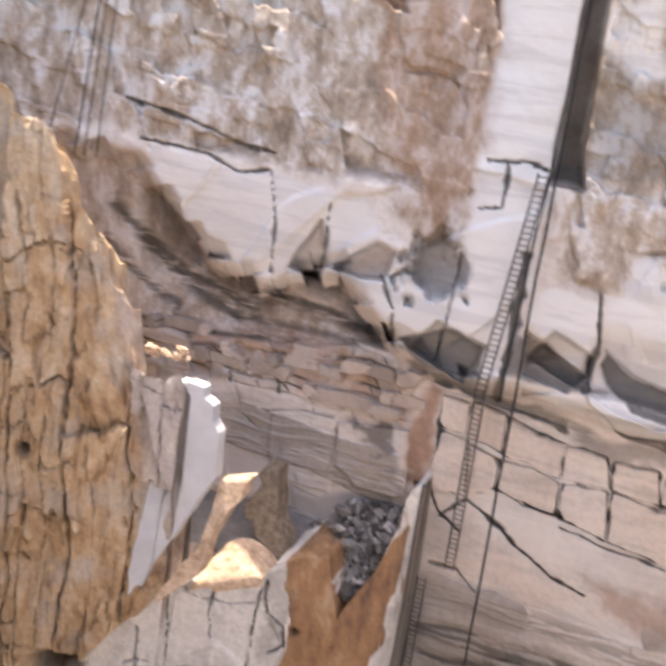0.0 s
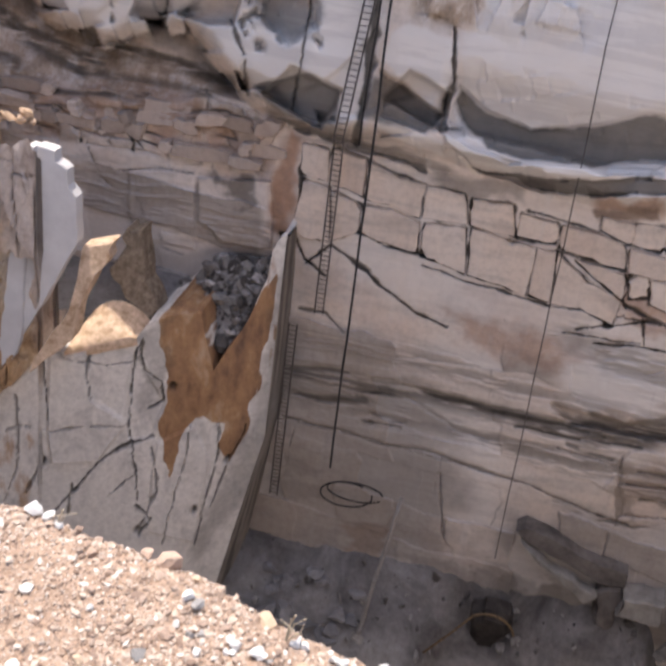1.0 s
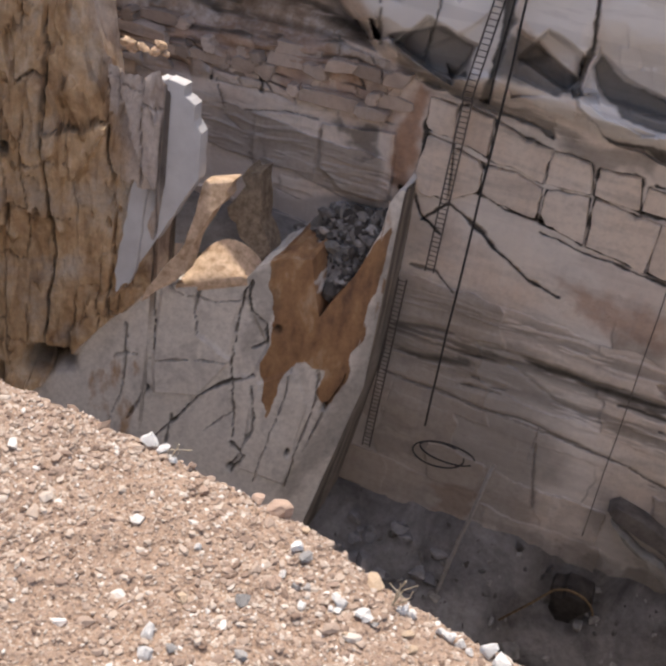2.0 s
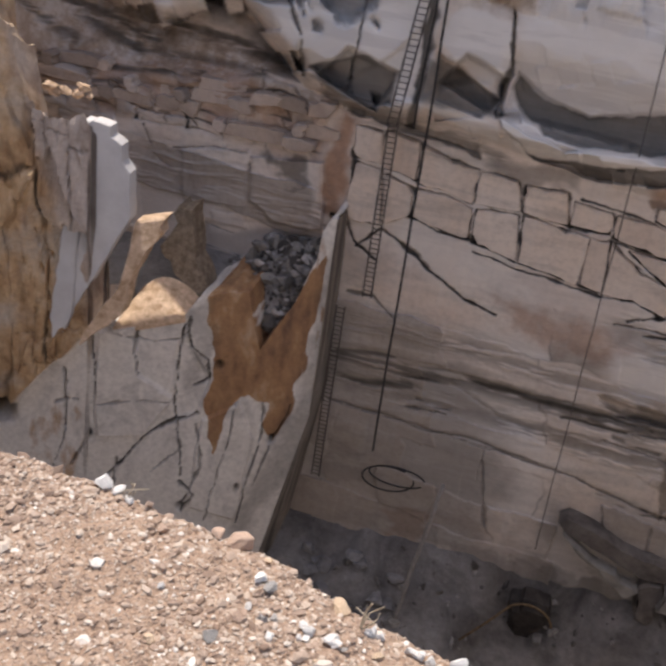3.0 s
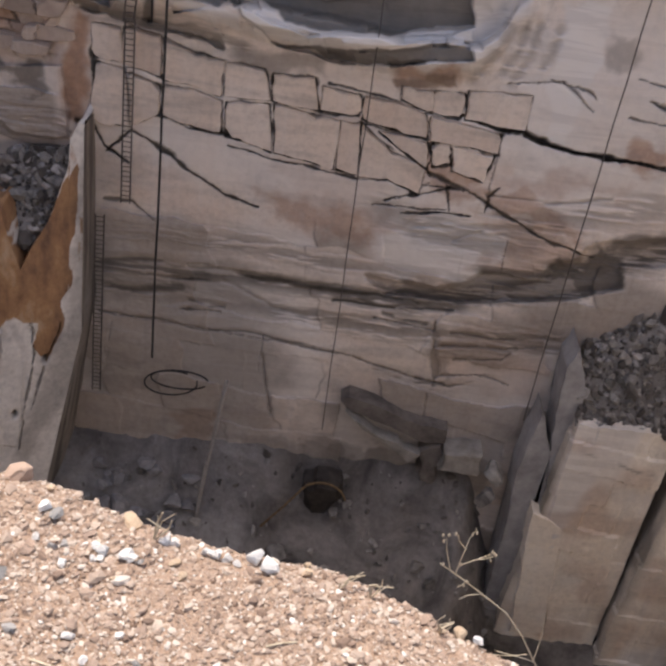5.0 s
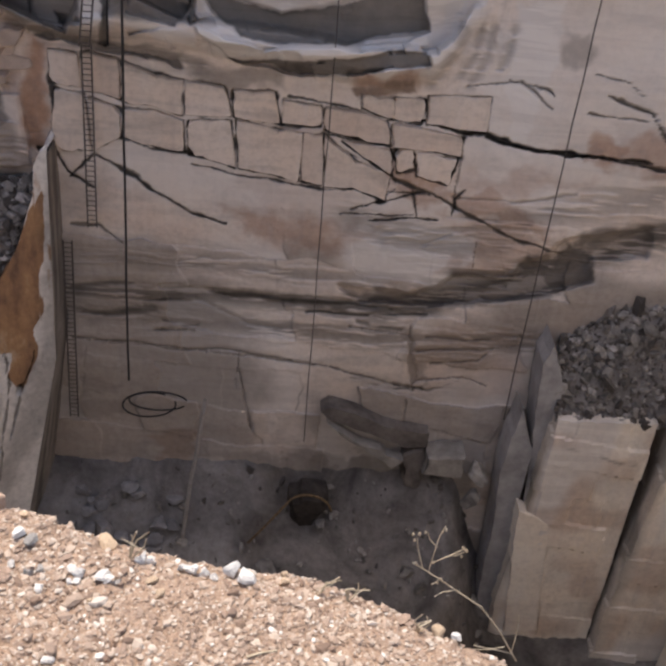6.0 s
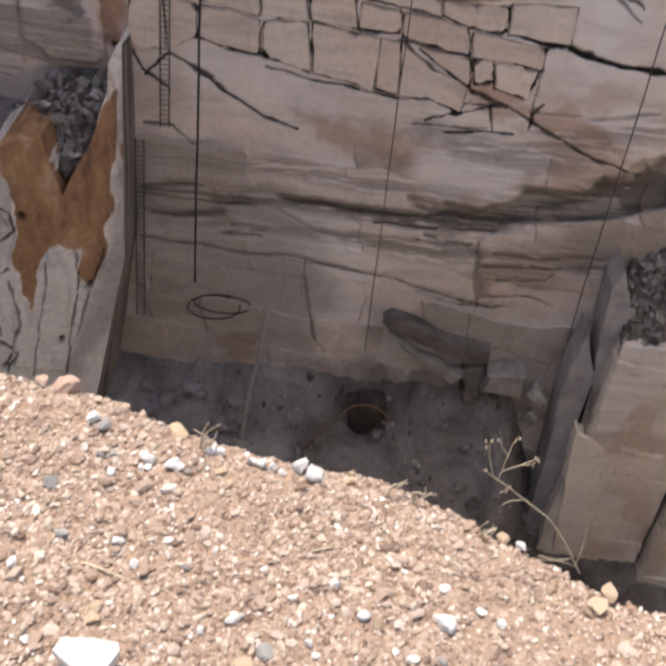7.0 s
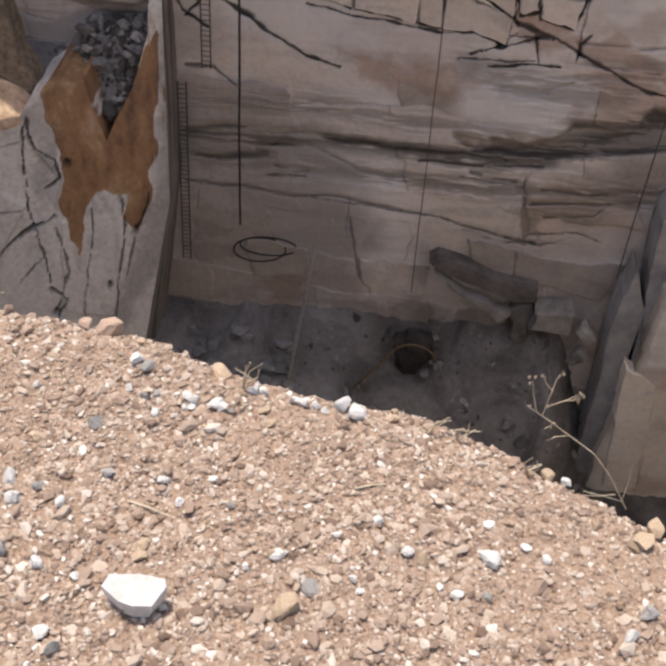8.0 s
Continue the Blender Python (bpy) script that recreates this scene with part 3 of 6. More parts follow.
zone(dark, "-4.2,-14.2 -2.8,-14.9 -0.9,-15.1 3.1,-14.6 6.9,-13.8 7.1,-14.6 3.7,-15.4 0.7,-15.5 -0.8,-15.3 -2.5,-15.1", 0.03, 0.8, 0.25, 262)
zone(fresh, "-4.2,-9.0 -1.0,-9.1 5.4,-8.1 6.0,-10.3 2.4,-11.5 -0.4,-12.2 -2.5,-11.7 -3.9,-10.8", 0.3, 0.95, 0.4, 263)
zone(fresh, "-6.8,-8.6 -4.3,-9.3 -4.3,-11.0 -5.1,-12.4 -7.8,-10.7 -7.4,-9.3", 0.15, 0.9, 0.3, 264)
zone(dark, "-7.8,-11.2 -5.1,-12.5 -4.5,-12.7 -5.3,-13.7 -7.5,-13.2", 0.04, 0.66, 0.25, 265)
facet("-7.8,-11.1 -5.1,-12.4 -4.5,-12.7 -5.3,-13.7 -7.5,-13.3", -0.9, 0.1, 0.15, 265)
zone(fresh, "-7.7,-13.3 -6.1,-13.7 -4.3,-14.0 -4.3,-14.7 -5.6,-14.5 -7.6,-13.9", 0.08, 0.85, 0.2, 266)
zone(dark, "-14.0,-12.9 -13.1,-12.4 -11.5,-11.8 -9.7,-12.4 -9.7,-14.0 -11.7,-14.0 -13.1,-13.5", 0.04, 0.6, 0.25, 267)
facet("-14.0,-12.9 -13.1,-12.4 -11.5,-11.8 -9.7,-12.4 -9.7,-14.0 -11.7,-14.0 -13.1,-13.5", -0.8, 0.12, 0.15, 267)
# finer joints, ledges and stains
zone(dark, "5.2,-27.4 7.6,-27.5 9.0,-27.2 9.7,-26.2 11.6,-26.0 13.1,-26.2 13.6,-24.9 15.1,-24.5 15.6,-27.1 12.4,-27.7 10.2,-28.5 7.3,-28.8 5.1,-28.5", 0.2, 0.55, 0.5, 268)
streaks("4.4,-28.1 6.8,-28.1 10.1,-27.9 13.5,-27.3 15.8,-26.6", 0.5, 0.9, 269)
zone(dark, "-7.2,0.1 -5.8,-0.1 -3.6,0.8 -2.8,-3.2 -5.2,-3.2 -7.0,-3.5 -7.3,-1.2", 0.5, 0.42, 1.2, 250)
zone(fresh, "-7.2,4.3 -4.3,4.6 -3.7,1.3 -4.8,0.8 -6.4,2.1", 0.3, 0.85, 0.6, 251)
zone(fresh, "-3.3,-6.9 -2.1,-6.6 -1.4,-10.1 -3.9,-9.0", 0.3, 0.9, 0.6, 252)
zone(rind, "-7.2,-3.8 -4.0,-3.4 -2.7,-4.4 -3.0,-8.2 -6.3,-8.5", 0.3, 0.9, 0.6, 253)
crack("2.1,-18.5 3.7,-18.8 5.0,-19.1 6.5,-19.0 7.6,-19.0 9.2,-18.7", 0.054, 0.3, 0.9)
crack("6.9,-17.3 8.0,-17.7 9.1,-17.9 10.2,-17.8 11.3,-18.3 12.9,-18.6 14.7,-18.6 16.9,-18.7 18.9,-18.8", 0.136, 0.6, 0.95)
crack("-4.4,-20.7 -2.0,-21.1 0.2,-21.3 2.4,-21.6", 0.068, 0.3, 0.9)
crack("2.4,-21.6 3.7,-21.5 6.8,-21.4 7.9,-21.5", 0.041, 0.2, 0.8)
crack("-8.5,-19.5 -7.4,-19.7 -6.4,-20.0 -4.8,-20.0 -2.9,-20.4", 0.054, 0.3, 0.9)
crack("0.3,-16.7 3.1,-17.0 3.9,-17.2 4.6,-17.6 6.3,-17.5 7.1,-17.6", 0.061, 0.3, 0.9)
crack("3.9,-16.2 3.9,-17.1", 0.048, 0.2, 0.8)
crack("5.3,-16.2 5.4,-17.5", 0.041, 0.2, 0.8)
crack("7.0,-16.3 7.0,-17.6", 0.068, 0.3, 0.9)
crack("2.1,-18.4 3.1,-19.3 4.4,-20.0 5.8,-20.4 6.1,-20.9", 0.041, 0.2, 0.8)
crack("5.6,-19.1 6.0,-19.7 5.8,-20.5", 0.061, 0.25, 0.9)
crack("6.5,-19.0 7.0,-19.4 6.8,-19.9", 0.061, 0.25, 0.9)
crack("6.1,-21.3 5.1,-22.2 4.5,-22.5", 0.041, 0.2, 0.8)
crack("3.4,-22.9 6.1,-22.8 7.2,-22.7", 0.048, 0.2, 0.8)
crack("7.0,-21.3 7.4,-22.8", 0.054, 0.25, 0.9)
crack("9.3,-18.8 9.2,-20.2 9.3,-22.4", 0.034, 0.15, 0.6)
crack("10.9,-15.0 12.0,-15.2 12.9,-15.3 13.4,-15.7", 0.041, 0.2, 0.7)
crack("15.2,-16.4 16.8,-16.5 18.3,-16.6", 0.048, 0.2, 0.7)
crack("15.2,-14.4 17.0,-14.7 17.8,-15.4", 0.041, 0.2, 0.7)
crack("1.2,-18.8 1.2,-20.8", 0.034, 0.15, 0.6)
crack("9.3,-22.6 9.3,-21.6 9.7,-21.1", 0.061, 0.25, 0.8)
crack("10.8,-24.0 10.9,-26.0", 0.034, 0.15, 0.5)
crack("0.3,-22.6 0.1,-24.4", 0.020, 0.1, 0.3)
crack("-10.3,-32.1 -10.6,-35.5", 0.027, 0.1, 0.4)
crack("-1.6,-32.1 -1.7,-34.8", 0.034, 0.15, 0.5)
crack("8.4,-34.9 8.5,-37.1", 0.034, 0.15, 0.5)
streaks("-6.9,-29.3 -4.5,-28.7 -2.7,-28.3 -0.8,-28.4 2.0,-28.5 4.4,-28.4 6.8,-28.6", 0.34, 1.0, 201)
streaks("2.1,-29.1 4.5,-29.2 7.1,-29.1 8.8,-28.8", 0.22, 1.0, 202)
streaks("-11.2,-30.2 -8.8,-30.0 -6.4,-29.6", 0.5, 0.9, 203)
streaks("-10.8,-28.5 -8.7,-28.3 -6.8,-28.0", 0.3, 0.85, 204)
streaks("-5.9,-30.3 -4.0,-30.1", 0.14, 0.9, 205)
streaks("-6.0,-30.9 -4.0,-30.6", 0.12, 0.85, 206)
streaks("-11.0,-32.0 -7.4,-32.0 -4.5,-32.2 -1.6,-32.1 1.4,-32.5", 0.13, 0.8, 207)
streaks("9.0,-30.5 11.2,-30.4 14.3,-30.0", 0.18, 0.85, 208)
streaks("9.5,-32.1 12.2,-31.7 12.6,-31.3", 0.14, 0.8, 209)
streaks("5.0,-33.7 7.5,-34.3 9.5,-34.0 12.1,-33.0", 0.2, 0.75, 210)
streaks("-4.1,-28.8 -1.2,-30.1 0.7,-30.3", 0.15, 0.6, 211)
streaks("5.0,-29.6 7.5,-29.9", 0.2, 0.8, 212)
streaks("9.1,-21.5 12.4,-21.6 15.6,-20.9", 0.12, 0.5, 213)
streaks("9.7,-22.6 11.5,-22.7 13.6,-22.8", 0.15, 0.7, 214)
streaks("7.9,-24.3 9.4,-23.6", 0.1, 0.4, 215)
facet("3.6,-27.2 5.2,-27.4 7.6,-27.6 9.0,-27.2 9.8,-26.2 11.4,-26.1 13.1,-26.2 13.4,-25.1 14.9,-24.5 15.5,-23.7 17.3,-23.1 19.9,-22.5 20.4,-24.3 17.4,-24.5 17.6,-26.1 14.7,-27.3 10.1,-28.2 7.3,-28.4 4.9,-28.3", -0.7, 0.15, 0.3)
zone(dark, "5.3,-27.5 7.6,-27.6 9.0,-27.3 9.8,-26.3 11.4,-26.1 13.1,-26.2 13.4,-25.1 14.9,-24.6 14.7,-27.2 10.1,-28.3 7.3,-28.7 5.4,-28.4", 0.25, 0.62, 0.8, 220)
zone(dark, "13.2,-26.1 13.1,-25.2 14.2,-24.9 15.0,-25.3 15.8,-23.7 17.4,-24.3 17.3,-26.0 15.4,-26.9 14.3,-26.4", 0.25, 0.85, 1.0, 221)
zone(dark, "15.8,-23.7 17.3,-23.0 19.9,-22.5 20.0,-23.0 17.4,-24.3", 0.25, 0.7, 0.8, 222)
zone(dark, "8.1,-30.3 8.8,-30.9 9.4,-33.9 8.6,-34.1", 0.3, 0.42, 1.2, 223)
zone(rust, "-6.5,-39.0 -5.7,-38.5 -4.4,-38.5 -4.1,-40.2 -4.9,-41.7 -6.0,-41.1", 0.3, 0.35, 1.0, 224)
zone(dark, "-6.5,-39.0 -5.7,-38.5 -4.4,-38.5 -4.1,-40.2 -4.9,-41.7 -6.0,-41.1", 0.4, 0.3, 1.0, 224)
zone(dark, "-11.5,-36.5 -10.5,-35.8 -9.0,-35.8 -8.2,-35.4 -6.5,-36.1 -9.0,-37.3 -10.5,-37.6 -11.5,-37.1", 0.4, 0.6, 1.3, 225)
zone(rust, "-1.9,-23.6 0.3,-23.4 3.9,-23.2 7.0,-22.8 3.8,-24.6 1.8,-25.6 -0.0,-25.2", 0.6, 0.34, 1.4, 226)
zone(rust, "9.2,-22.4 11.0,-22.5 13.3,-22.8 13.0,-26.0 11.4,-26.0 10.8,-24.0", 0.4, 0.36, 1.2, 227)
zone(fresh, "3.5,-23.6 7.0,-22.8 10.5,-23.5 11.1,-25.9 9.7,-26.1 9.0,-27.1 5.2,-27.0 3.4,-25.7", 0.5, 0.8, 0.8, 228)
zone(fresh, "10.8,-11.4 12.8,-11.2 13.4,-14.2 13.0,-16.0 12.6,-18.3 11.3,-18.1 10.8,-14.4", 0.3, 0.95, 0.5, 229)
zone(rust, "3.6,-15.8 6.2,-15.4 6.5,-16.0 3.8,-16.2", 0.12, 0.6, 0.5, 230)
zone(dark, "3.6,-15.8 6.2,-15.4 6.5,-16.0 3.8,-16.2", 0.12, 0.5, 0.5, 230)
zone(rust, "15.6,-18.0 17.0,-17.4 17.7,-18.3 17.3,-19.3 15.9,-18.9", 0.3, 0.6, 1.0, 231)
zone(rust, "5.7,-20.0 7.0,-19.7 7.6,-20.8 9.0,-21.2 7.7,-21.5 6.3,-20.9", 0.3, 0.6, 1.0, 232)
zone(rust, "9.3,-20.3 13.2,-19.9 16.0,-20.4 12.4,-21.3 9.3,-21.4", 0.5, 0.3, 1.2, 233)
zone(dark, "13.3,-12.4 14.5,-12.3 14.8,-13.5 14.2,-14.8 13.7,-14.2", 0.4, 0.4, 1.2, 234)
streaks("8.0,-12.0 8.5,-12.8 7.9,-14.3 7.2,-15.4", 0.3, 0.35, 240)
streaks("9.2,-12.3 9.1,-13.8 8.6,-14.8", 0.3, 0.35, 240)
streaks("10.8,-12.4 10.7,-13.6 10.4,-14.5", 0.3, 0.35, 240)
streaks("9.8,-12.3 9.7,-13.9 9.1,-15.4", 0.3, 0.35, 240)
crack("-20.7,-18.5 -20.7,-20.9 -20.0,-22.3", 0.034, 0.2, 0.55)
crack("-16.8,-18.2 -16.7,-20.6 -15.8,-21.2", 0.034, 0.2, 0.55)
crack("-19.5,-22.5 -17.5,-22.8", 0.034, 0.2, 0.55)
crack("-23.1,-17.3 -22.2,-19.2 -20.7,-20.2", 0.034, 0.2, 0.55)
crack("-21.2,-18.6 -18.8,-18.0 -16.9,-18.0", 0.034, 0.2, 0.55)
facet("-16.8,-18.1 -12.8,-17.7 -12.5,-21.5 -15.3,-21.6 -16.7,-20.6", 0.45, 0.08, 0.15)
facet("-20.7,-18.5 -16.9,-17.8 -16.8,-22.4 -20.0,-22.3 -20.7,-20.9", 0.2, 0.08, 0.15)
zone(dark, "-20.2,-22.4 -17.2,-22.9 -15.3,-21.7 -16.2,-23.6 -17.4,-25.4 -20.0,-24.9", 0.3, 0.32, 0.6, 245)
facet("-4.4,-13.5 -2.9,-14.1 -1.0,-14.5 3.0,-14.0 5.7,-13.6 6.7,-13.0 6.9,-13.7 3.1,-14.5 -0.9,-14.9 -2.8,-14.7 -4.2,-14.0", 0.55, 0.06, 0.1, 260)
# these two darken the wall foot broadly
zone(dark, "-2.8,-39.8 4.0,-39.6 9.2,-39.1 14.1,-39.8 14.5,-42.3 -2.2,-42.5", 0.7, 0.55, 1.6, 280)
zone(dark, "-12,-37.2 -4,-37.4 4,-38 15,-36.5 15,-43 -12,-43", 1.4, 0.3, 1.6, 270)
streaks("-31.4,-8.9 -28.2,-11.2 -25.4,-12.8 -23.2,-13.6", 0.5, 0.8, 271)
streaks("-31.8,-10.9 -29.5,-12.6 -26.9,-13.8", 0.4, 0.7, 272)
streaks("-29.7,-10.0 -26.3,-11.8 -22.3,-12.9", 0.45, 0.8, 273)
streaks("-21.4,-12.0 -18.4,-12.1 -15.4,-13.0", 0.5, 0.8, 274)
streaks("-30.1,-15.0 -27.4,-15.2 -22.1,-14.5 -19.6,-14.2", 0.2, 0.8, 275)
streaks("-29.2,-16.1 -25.1,-15.7 -21.5,-15.3 -16.6,-14.5", 0.15, 0.7, 276)
streaks("-23.2,-13.7 -19.7,-13.5 -16.3,-13.5", 0.3, 0.6, 277)
zone(rind, "-30.4,-11.6 -27.0,-13.1 -21.7,-13.2 -16.8,-13.3 -13.4,-14.2 -14.6,-15.4 -22.0,-15.5 -30.1,-15.0", 0.3, 0.7, 0.8, 278)
# more of the pit corner's shade, painted in
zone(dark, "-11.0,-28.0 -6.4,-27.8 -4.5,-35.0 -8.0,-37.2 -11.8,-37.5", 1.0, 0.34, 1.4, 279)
BLOCKS = [
    "-11.2,-15.3 -9.9,-15.4 -9.8,-17.0 -11.2,-16.9", "-9.7,-15.3 -8.0,-15.5 -7.9,-17.5 -9.7,-17.0", "-7.8,-15.6 -6.2,-16.2 -4.9,-16.3 -4.9,-18.1 -6.3,-17.7 -7.8,-17.6",
    "-4.7,-16.4 -2.9,-16.5 -2.5,-17.9 -4.7,-18.0", "-2.4,-16.6 -0.5,-16.6 -0.1,-18.1 -2.3,-17.9", "0.1,-17.0 1.9,-17.1 2.0,-18.2 0.1,-18.1",
    "-11.1,-17.2 -9.7,-17.4 -9.4,-20.2 -10.6,-20.4 -11.3,-20", "-9.4,-17.6 -8.0,-18.0 -8.0,-19.4 -9.3,-20.2", "-7.7,-18.0 -6.3,-18.0 -4.9,-18.4 -4.8,-20.0 -6.4,-19.8 -7.7,-19.4",
    "-4.6,-18.4 -2.5,-18.2 -2.2,-20.7 -3.2,-20.4 -4.5,-20.1", "-2.2,-18.2 -0.1,-18.5 1.1,-18.6 1.0,-21.2 0.2,-21.0 -2.0,-20.7", "1.2,-18.6 2.1,-18.7 2.3,-21.3 1.2,-21.2",
    "2.3,-18.8 3.9,-19.9 5.7,-20.7 5.6,-22 3.9,-21.4 2.4,-21.4", "2.2,-17.2 3.9,-17.3 5.3,-17.7 5.6,-18.9 3.9,-18.7 2.2,-18.3", "3.2,-18.9 5.6,-19.2 5.8,-20.5 4.4,-19.7",
    "5.6,-17.7 7.1,-17.9 9.2,-18.2 9.2,-19.2 7.8,-19.0 5.8,-18.9", "5.9,-19.2 6.7,-19.1 6.9,-20 6.1,-20.3", "7.0,-19.2 9.0,-19.4 8.8,-20.8 7.2,-20.4",
    "4.0,-16.4 5.4,-16.5 5.6,-17.5 4.0,-17.0", "5.5,-16.4 7.0,-16.4 7.0,-17.6 5.6,-17.5", "7.2,-16.2 10.2,-16.0 10.3,-17.8 7.3,-17.6",
]
rnd = random.Random(41)
BEDS = []                                            # thin broken beds between the hollow and the grey wall
for row in range(4):
    x = -29.0 + rnd.uniform(0, 1)
    while x < -13.4:
        w = rnd.choice((0.6, 0.9, 1.3, 2.0, 2.9)) * rnd.uniform(0.8, 1.2)
        lo, hi = -17.15 + 0.66 * row + 0.02 * (x + 20), -17.15 + 0.66 * (row + 1) + 0.02 * (x + 20)
        skew, d = rnd.uniform(-0.25, 0.25), [rnd.uniform(-0.12, 0.12) for _ in range(4)]
        if rnd.random() < 0.74:
            BEDS.append(" ".join("%.2f,%.2f" % q for q in ((x + 0.06, lo + 0.04 + d[0]), (x + w - 0.06, lo + 0.04 + d[1]), (x + w - 0.06 + skew, hi - 0.04 + d[2]), (x + 0.06 + skew, hi - 0.04 + d[3]))))
        x += w
for text in BLOCKS:                                  # soil fills the joints behind them
    zone(dark, text, 0.08, 0.93, 0.0)
    crack(text + " " + text.split()[0], 0.12, 0.25, 0.93)
    facet(text, -0.45, 0.08, 0.0)
taper = 1 - D / WALL_Y                               # relief is scaled towards the eye at (0, 0, 1.6), keeping outlines in line
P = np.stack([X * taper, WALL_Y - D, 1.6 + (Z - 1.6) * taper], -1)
DEPTH = D
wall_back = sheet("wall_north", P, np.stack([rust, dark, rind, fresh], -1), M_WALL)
tagged(wall_back, "bedded pale marble quarry face with rust runs, soil-filled joints and painted-in shade", "quarry wall", kind="structure")


def depth_at(x, z):
    """How far the back wall stands out at a place."""
    return DEPTH[np.searchsorted(zs, z), np.searchsorted(xs, x)]


# jointed blocks standing proud of the back wall
def stone_block(text, proud=0.04, material=None, sunk=0.45):
    P = pts(text)
    rnd = random.Random(text)
    grow = -0.12 if material else -0.085
    c = Vector((sum(p[0] for p in P) / len(P), sum(p[1] for p in P) / len(P)))
    ring = []
    for a, b in zip(P, P[1:] + P[:1]):
        for k in range(4):
            q = Vector(a).lerp(Vector(b), k / 4)
            q += (c - q).normalized() * (grow + 0.16 * rnd.random() ** 3 + (0.22 * rnd.random() ** 4 if k == 0 else 0))
            ring.append(q)
    base = sunk + sorted(depth_at(q.x, q.y) for q in ring)[len(ring) // 2] * 0.5 + 0.5 * depth_at(c.x, c.y)
    bm = bmesh.new()
    tilt, lift = rnd.uniform(-0.06, 0.06), rnd.uniform(-0.05, 0.06)
    rows = []
    for inset, out in ((0.0, -0.9), (0.0, proud - 0.06), (0.07, proud)):
        rows.append([bm.verts.new((*(lambda p: (p.x, WALL_Y - base - out - lift - tilt * (p.x - c.x), p.y))(q + (c - q).normalized() * inset),)) for q in ring])
    n = len(ring)
    for r0, r1 in zip(rows, rows[1:]):
        for i in range(n):
            bm.faces.new((r0[i], r0[(i + 1) % n], r1[(i + 1) % n], r1[i]))
    bm.faces.new(rows[-1])
    bmesh.ops.recalc_face_normals(bm, faces=bm.faces)
    return part("stone_block", bm, material or M_BLOCK, wall_back)


for text in BLOCKS:
    stone_block(text)
M_BED = rock_material("rusty_bed_stone", pale=(0.68, 0.585, 0.52), grey=(0.30, 0.24, 0.20), masked=False, vein=0.9, least=0.5)
for text in BEDS:
    stone_block(text, random.Random(text).uniform(-0.1, 0.75), M_BED, 0.05)

# ---------------------------------------------------------------- west bench: sawn face below, ochre crag above
LEFT_TOP = pts("-46,-1 -36,-1 -32.0,-2.1 -31.4,-2.5 -31.2,-3.1 -30.8,-3.2 -30.7,-3.6 -29.3,-3.5 -29.2,-4.0 -28.6,-4.8 -28.3,-7.0 -27.3,-7.2 -27.0,-8.4 -26.5,-8.8 -26.3,-10.4 -25.6,-11.3 -25.3,-12.7 -24.8,-14.5 -24.1,-14.6 -24.0,-14.9 -22.4,-14.6 -22.1,-15.2 -21.9,-26 -19.7,-25.6 -17.6,-24.9 -17.3,-24.3 -16.4,-23.9 -14.8,-23.7 -14.3,-25.9 -14.0,-26.9 -13.3,-25.7 -12.6,-24.2 -12.2,-22.8 -11.8,-21.6 -11.8,-20.3 -11.5,-19.6 -11.3,-19.5")
LEFT_RIND = pts("-46,-40 -30,-36 -27,-32.2 -26,-31.2 -24,-28.1 -22.4,-26.4 -21.6,-25.6 -17.6,-24.2 -17.2,-10 -11,-10")


def left_front(x, z):
    return np.where(x > -28, 45 + 0.45 * (x + 11.3), 37.5 + 0.25 * (x + 28)) + 0.10 * (z + 26)


lx = np.concatenate([np.arange(-46, -32, 0.25), np.arange(-32, -11.15, 0.075)])
rows = 330
V = np.linspace(0, 1, rows)[:, None]
top = along(lx, LEFT_TOP)[None, :] + ((0.35 + 0.5 * (lx < -22.4)) * fbm(lx * 3.0, lx * 0 + 2.0, 60, 5))[None, :]
LX = np.repeat(lx[None, :], rows, 0)
LZ = -52 + (top + 52) * V ** 0.8
flare = -np.clip((-31 - LZ) / 9, 0, 1.4) * 1.7 * step(-16, -11.5, LX)
X, Z = LX, LZ                                        # the zone tools work on these grids
rust, dark, rind, fresh = (np.zeros(X.shape) for _ in range(4))
rind[:] = step(-0.25, 0.25, LZ - along(lx, LEFT_RIND)[None, :] + 0.8 * fbm(LX * 0.9, LZ * 0.9, 61))
lam = fbm(LX * 1.6, LZ * 0.16, 62, 5)
wob = 0.9 * fbm(LX * 0.45, LZ * 0.22, 63)
val, edge = courses(LZ + 4.0 * wob, LX + 1.8 * wob + 0.07 * LZ, 10.5, 2.6, 4)
val2, edge2 = courses(LZ + 3.0 * wob, LX + 0.07 * LZ + 1.6 * wob, 3.6, 1.05, 5)
some = step(0.32, 0.55, vnoise(LX * 0.5, LZ * 0.3, 68))
fray = 0.22 * fbm(LX * 1.3, LZ * 0.5, 66, 5) + 0.10 * fbm(LX * 4.5, LZ * 2.2, 59, 4)
brk = 5 * fbm(LX * 0.55 + 0.1 * LZ, LZ * 0.16, 64, 4)         # spalled sheets with sharp edges
brk = np.floor(brk) + step(0.0, 0.10, brk - np.floor(brk))
D = 0.10 * fbm(LX * 0.6, LZ * 0.6, 65) + rind * (0.35 + 1.0 * (val - 0.5) + 0.22 * (val2 - 0.5) * some + 0.42 * brk + 0.35 * lam + 1.5 * fray - 0.3 * step(0.09, 0.02, edge) - 0.15 * some * step(0.06, 0.015, edge2))
dark = rind * np.maximum(0.75 * step(0.07, 0.02, edge) * step(0.3, 0.55, vnoise(LX * 0.8, LZ * 0.8, 68)), 0.45 * step(0.05, 0.015, edge2) * some)
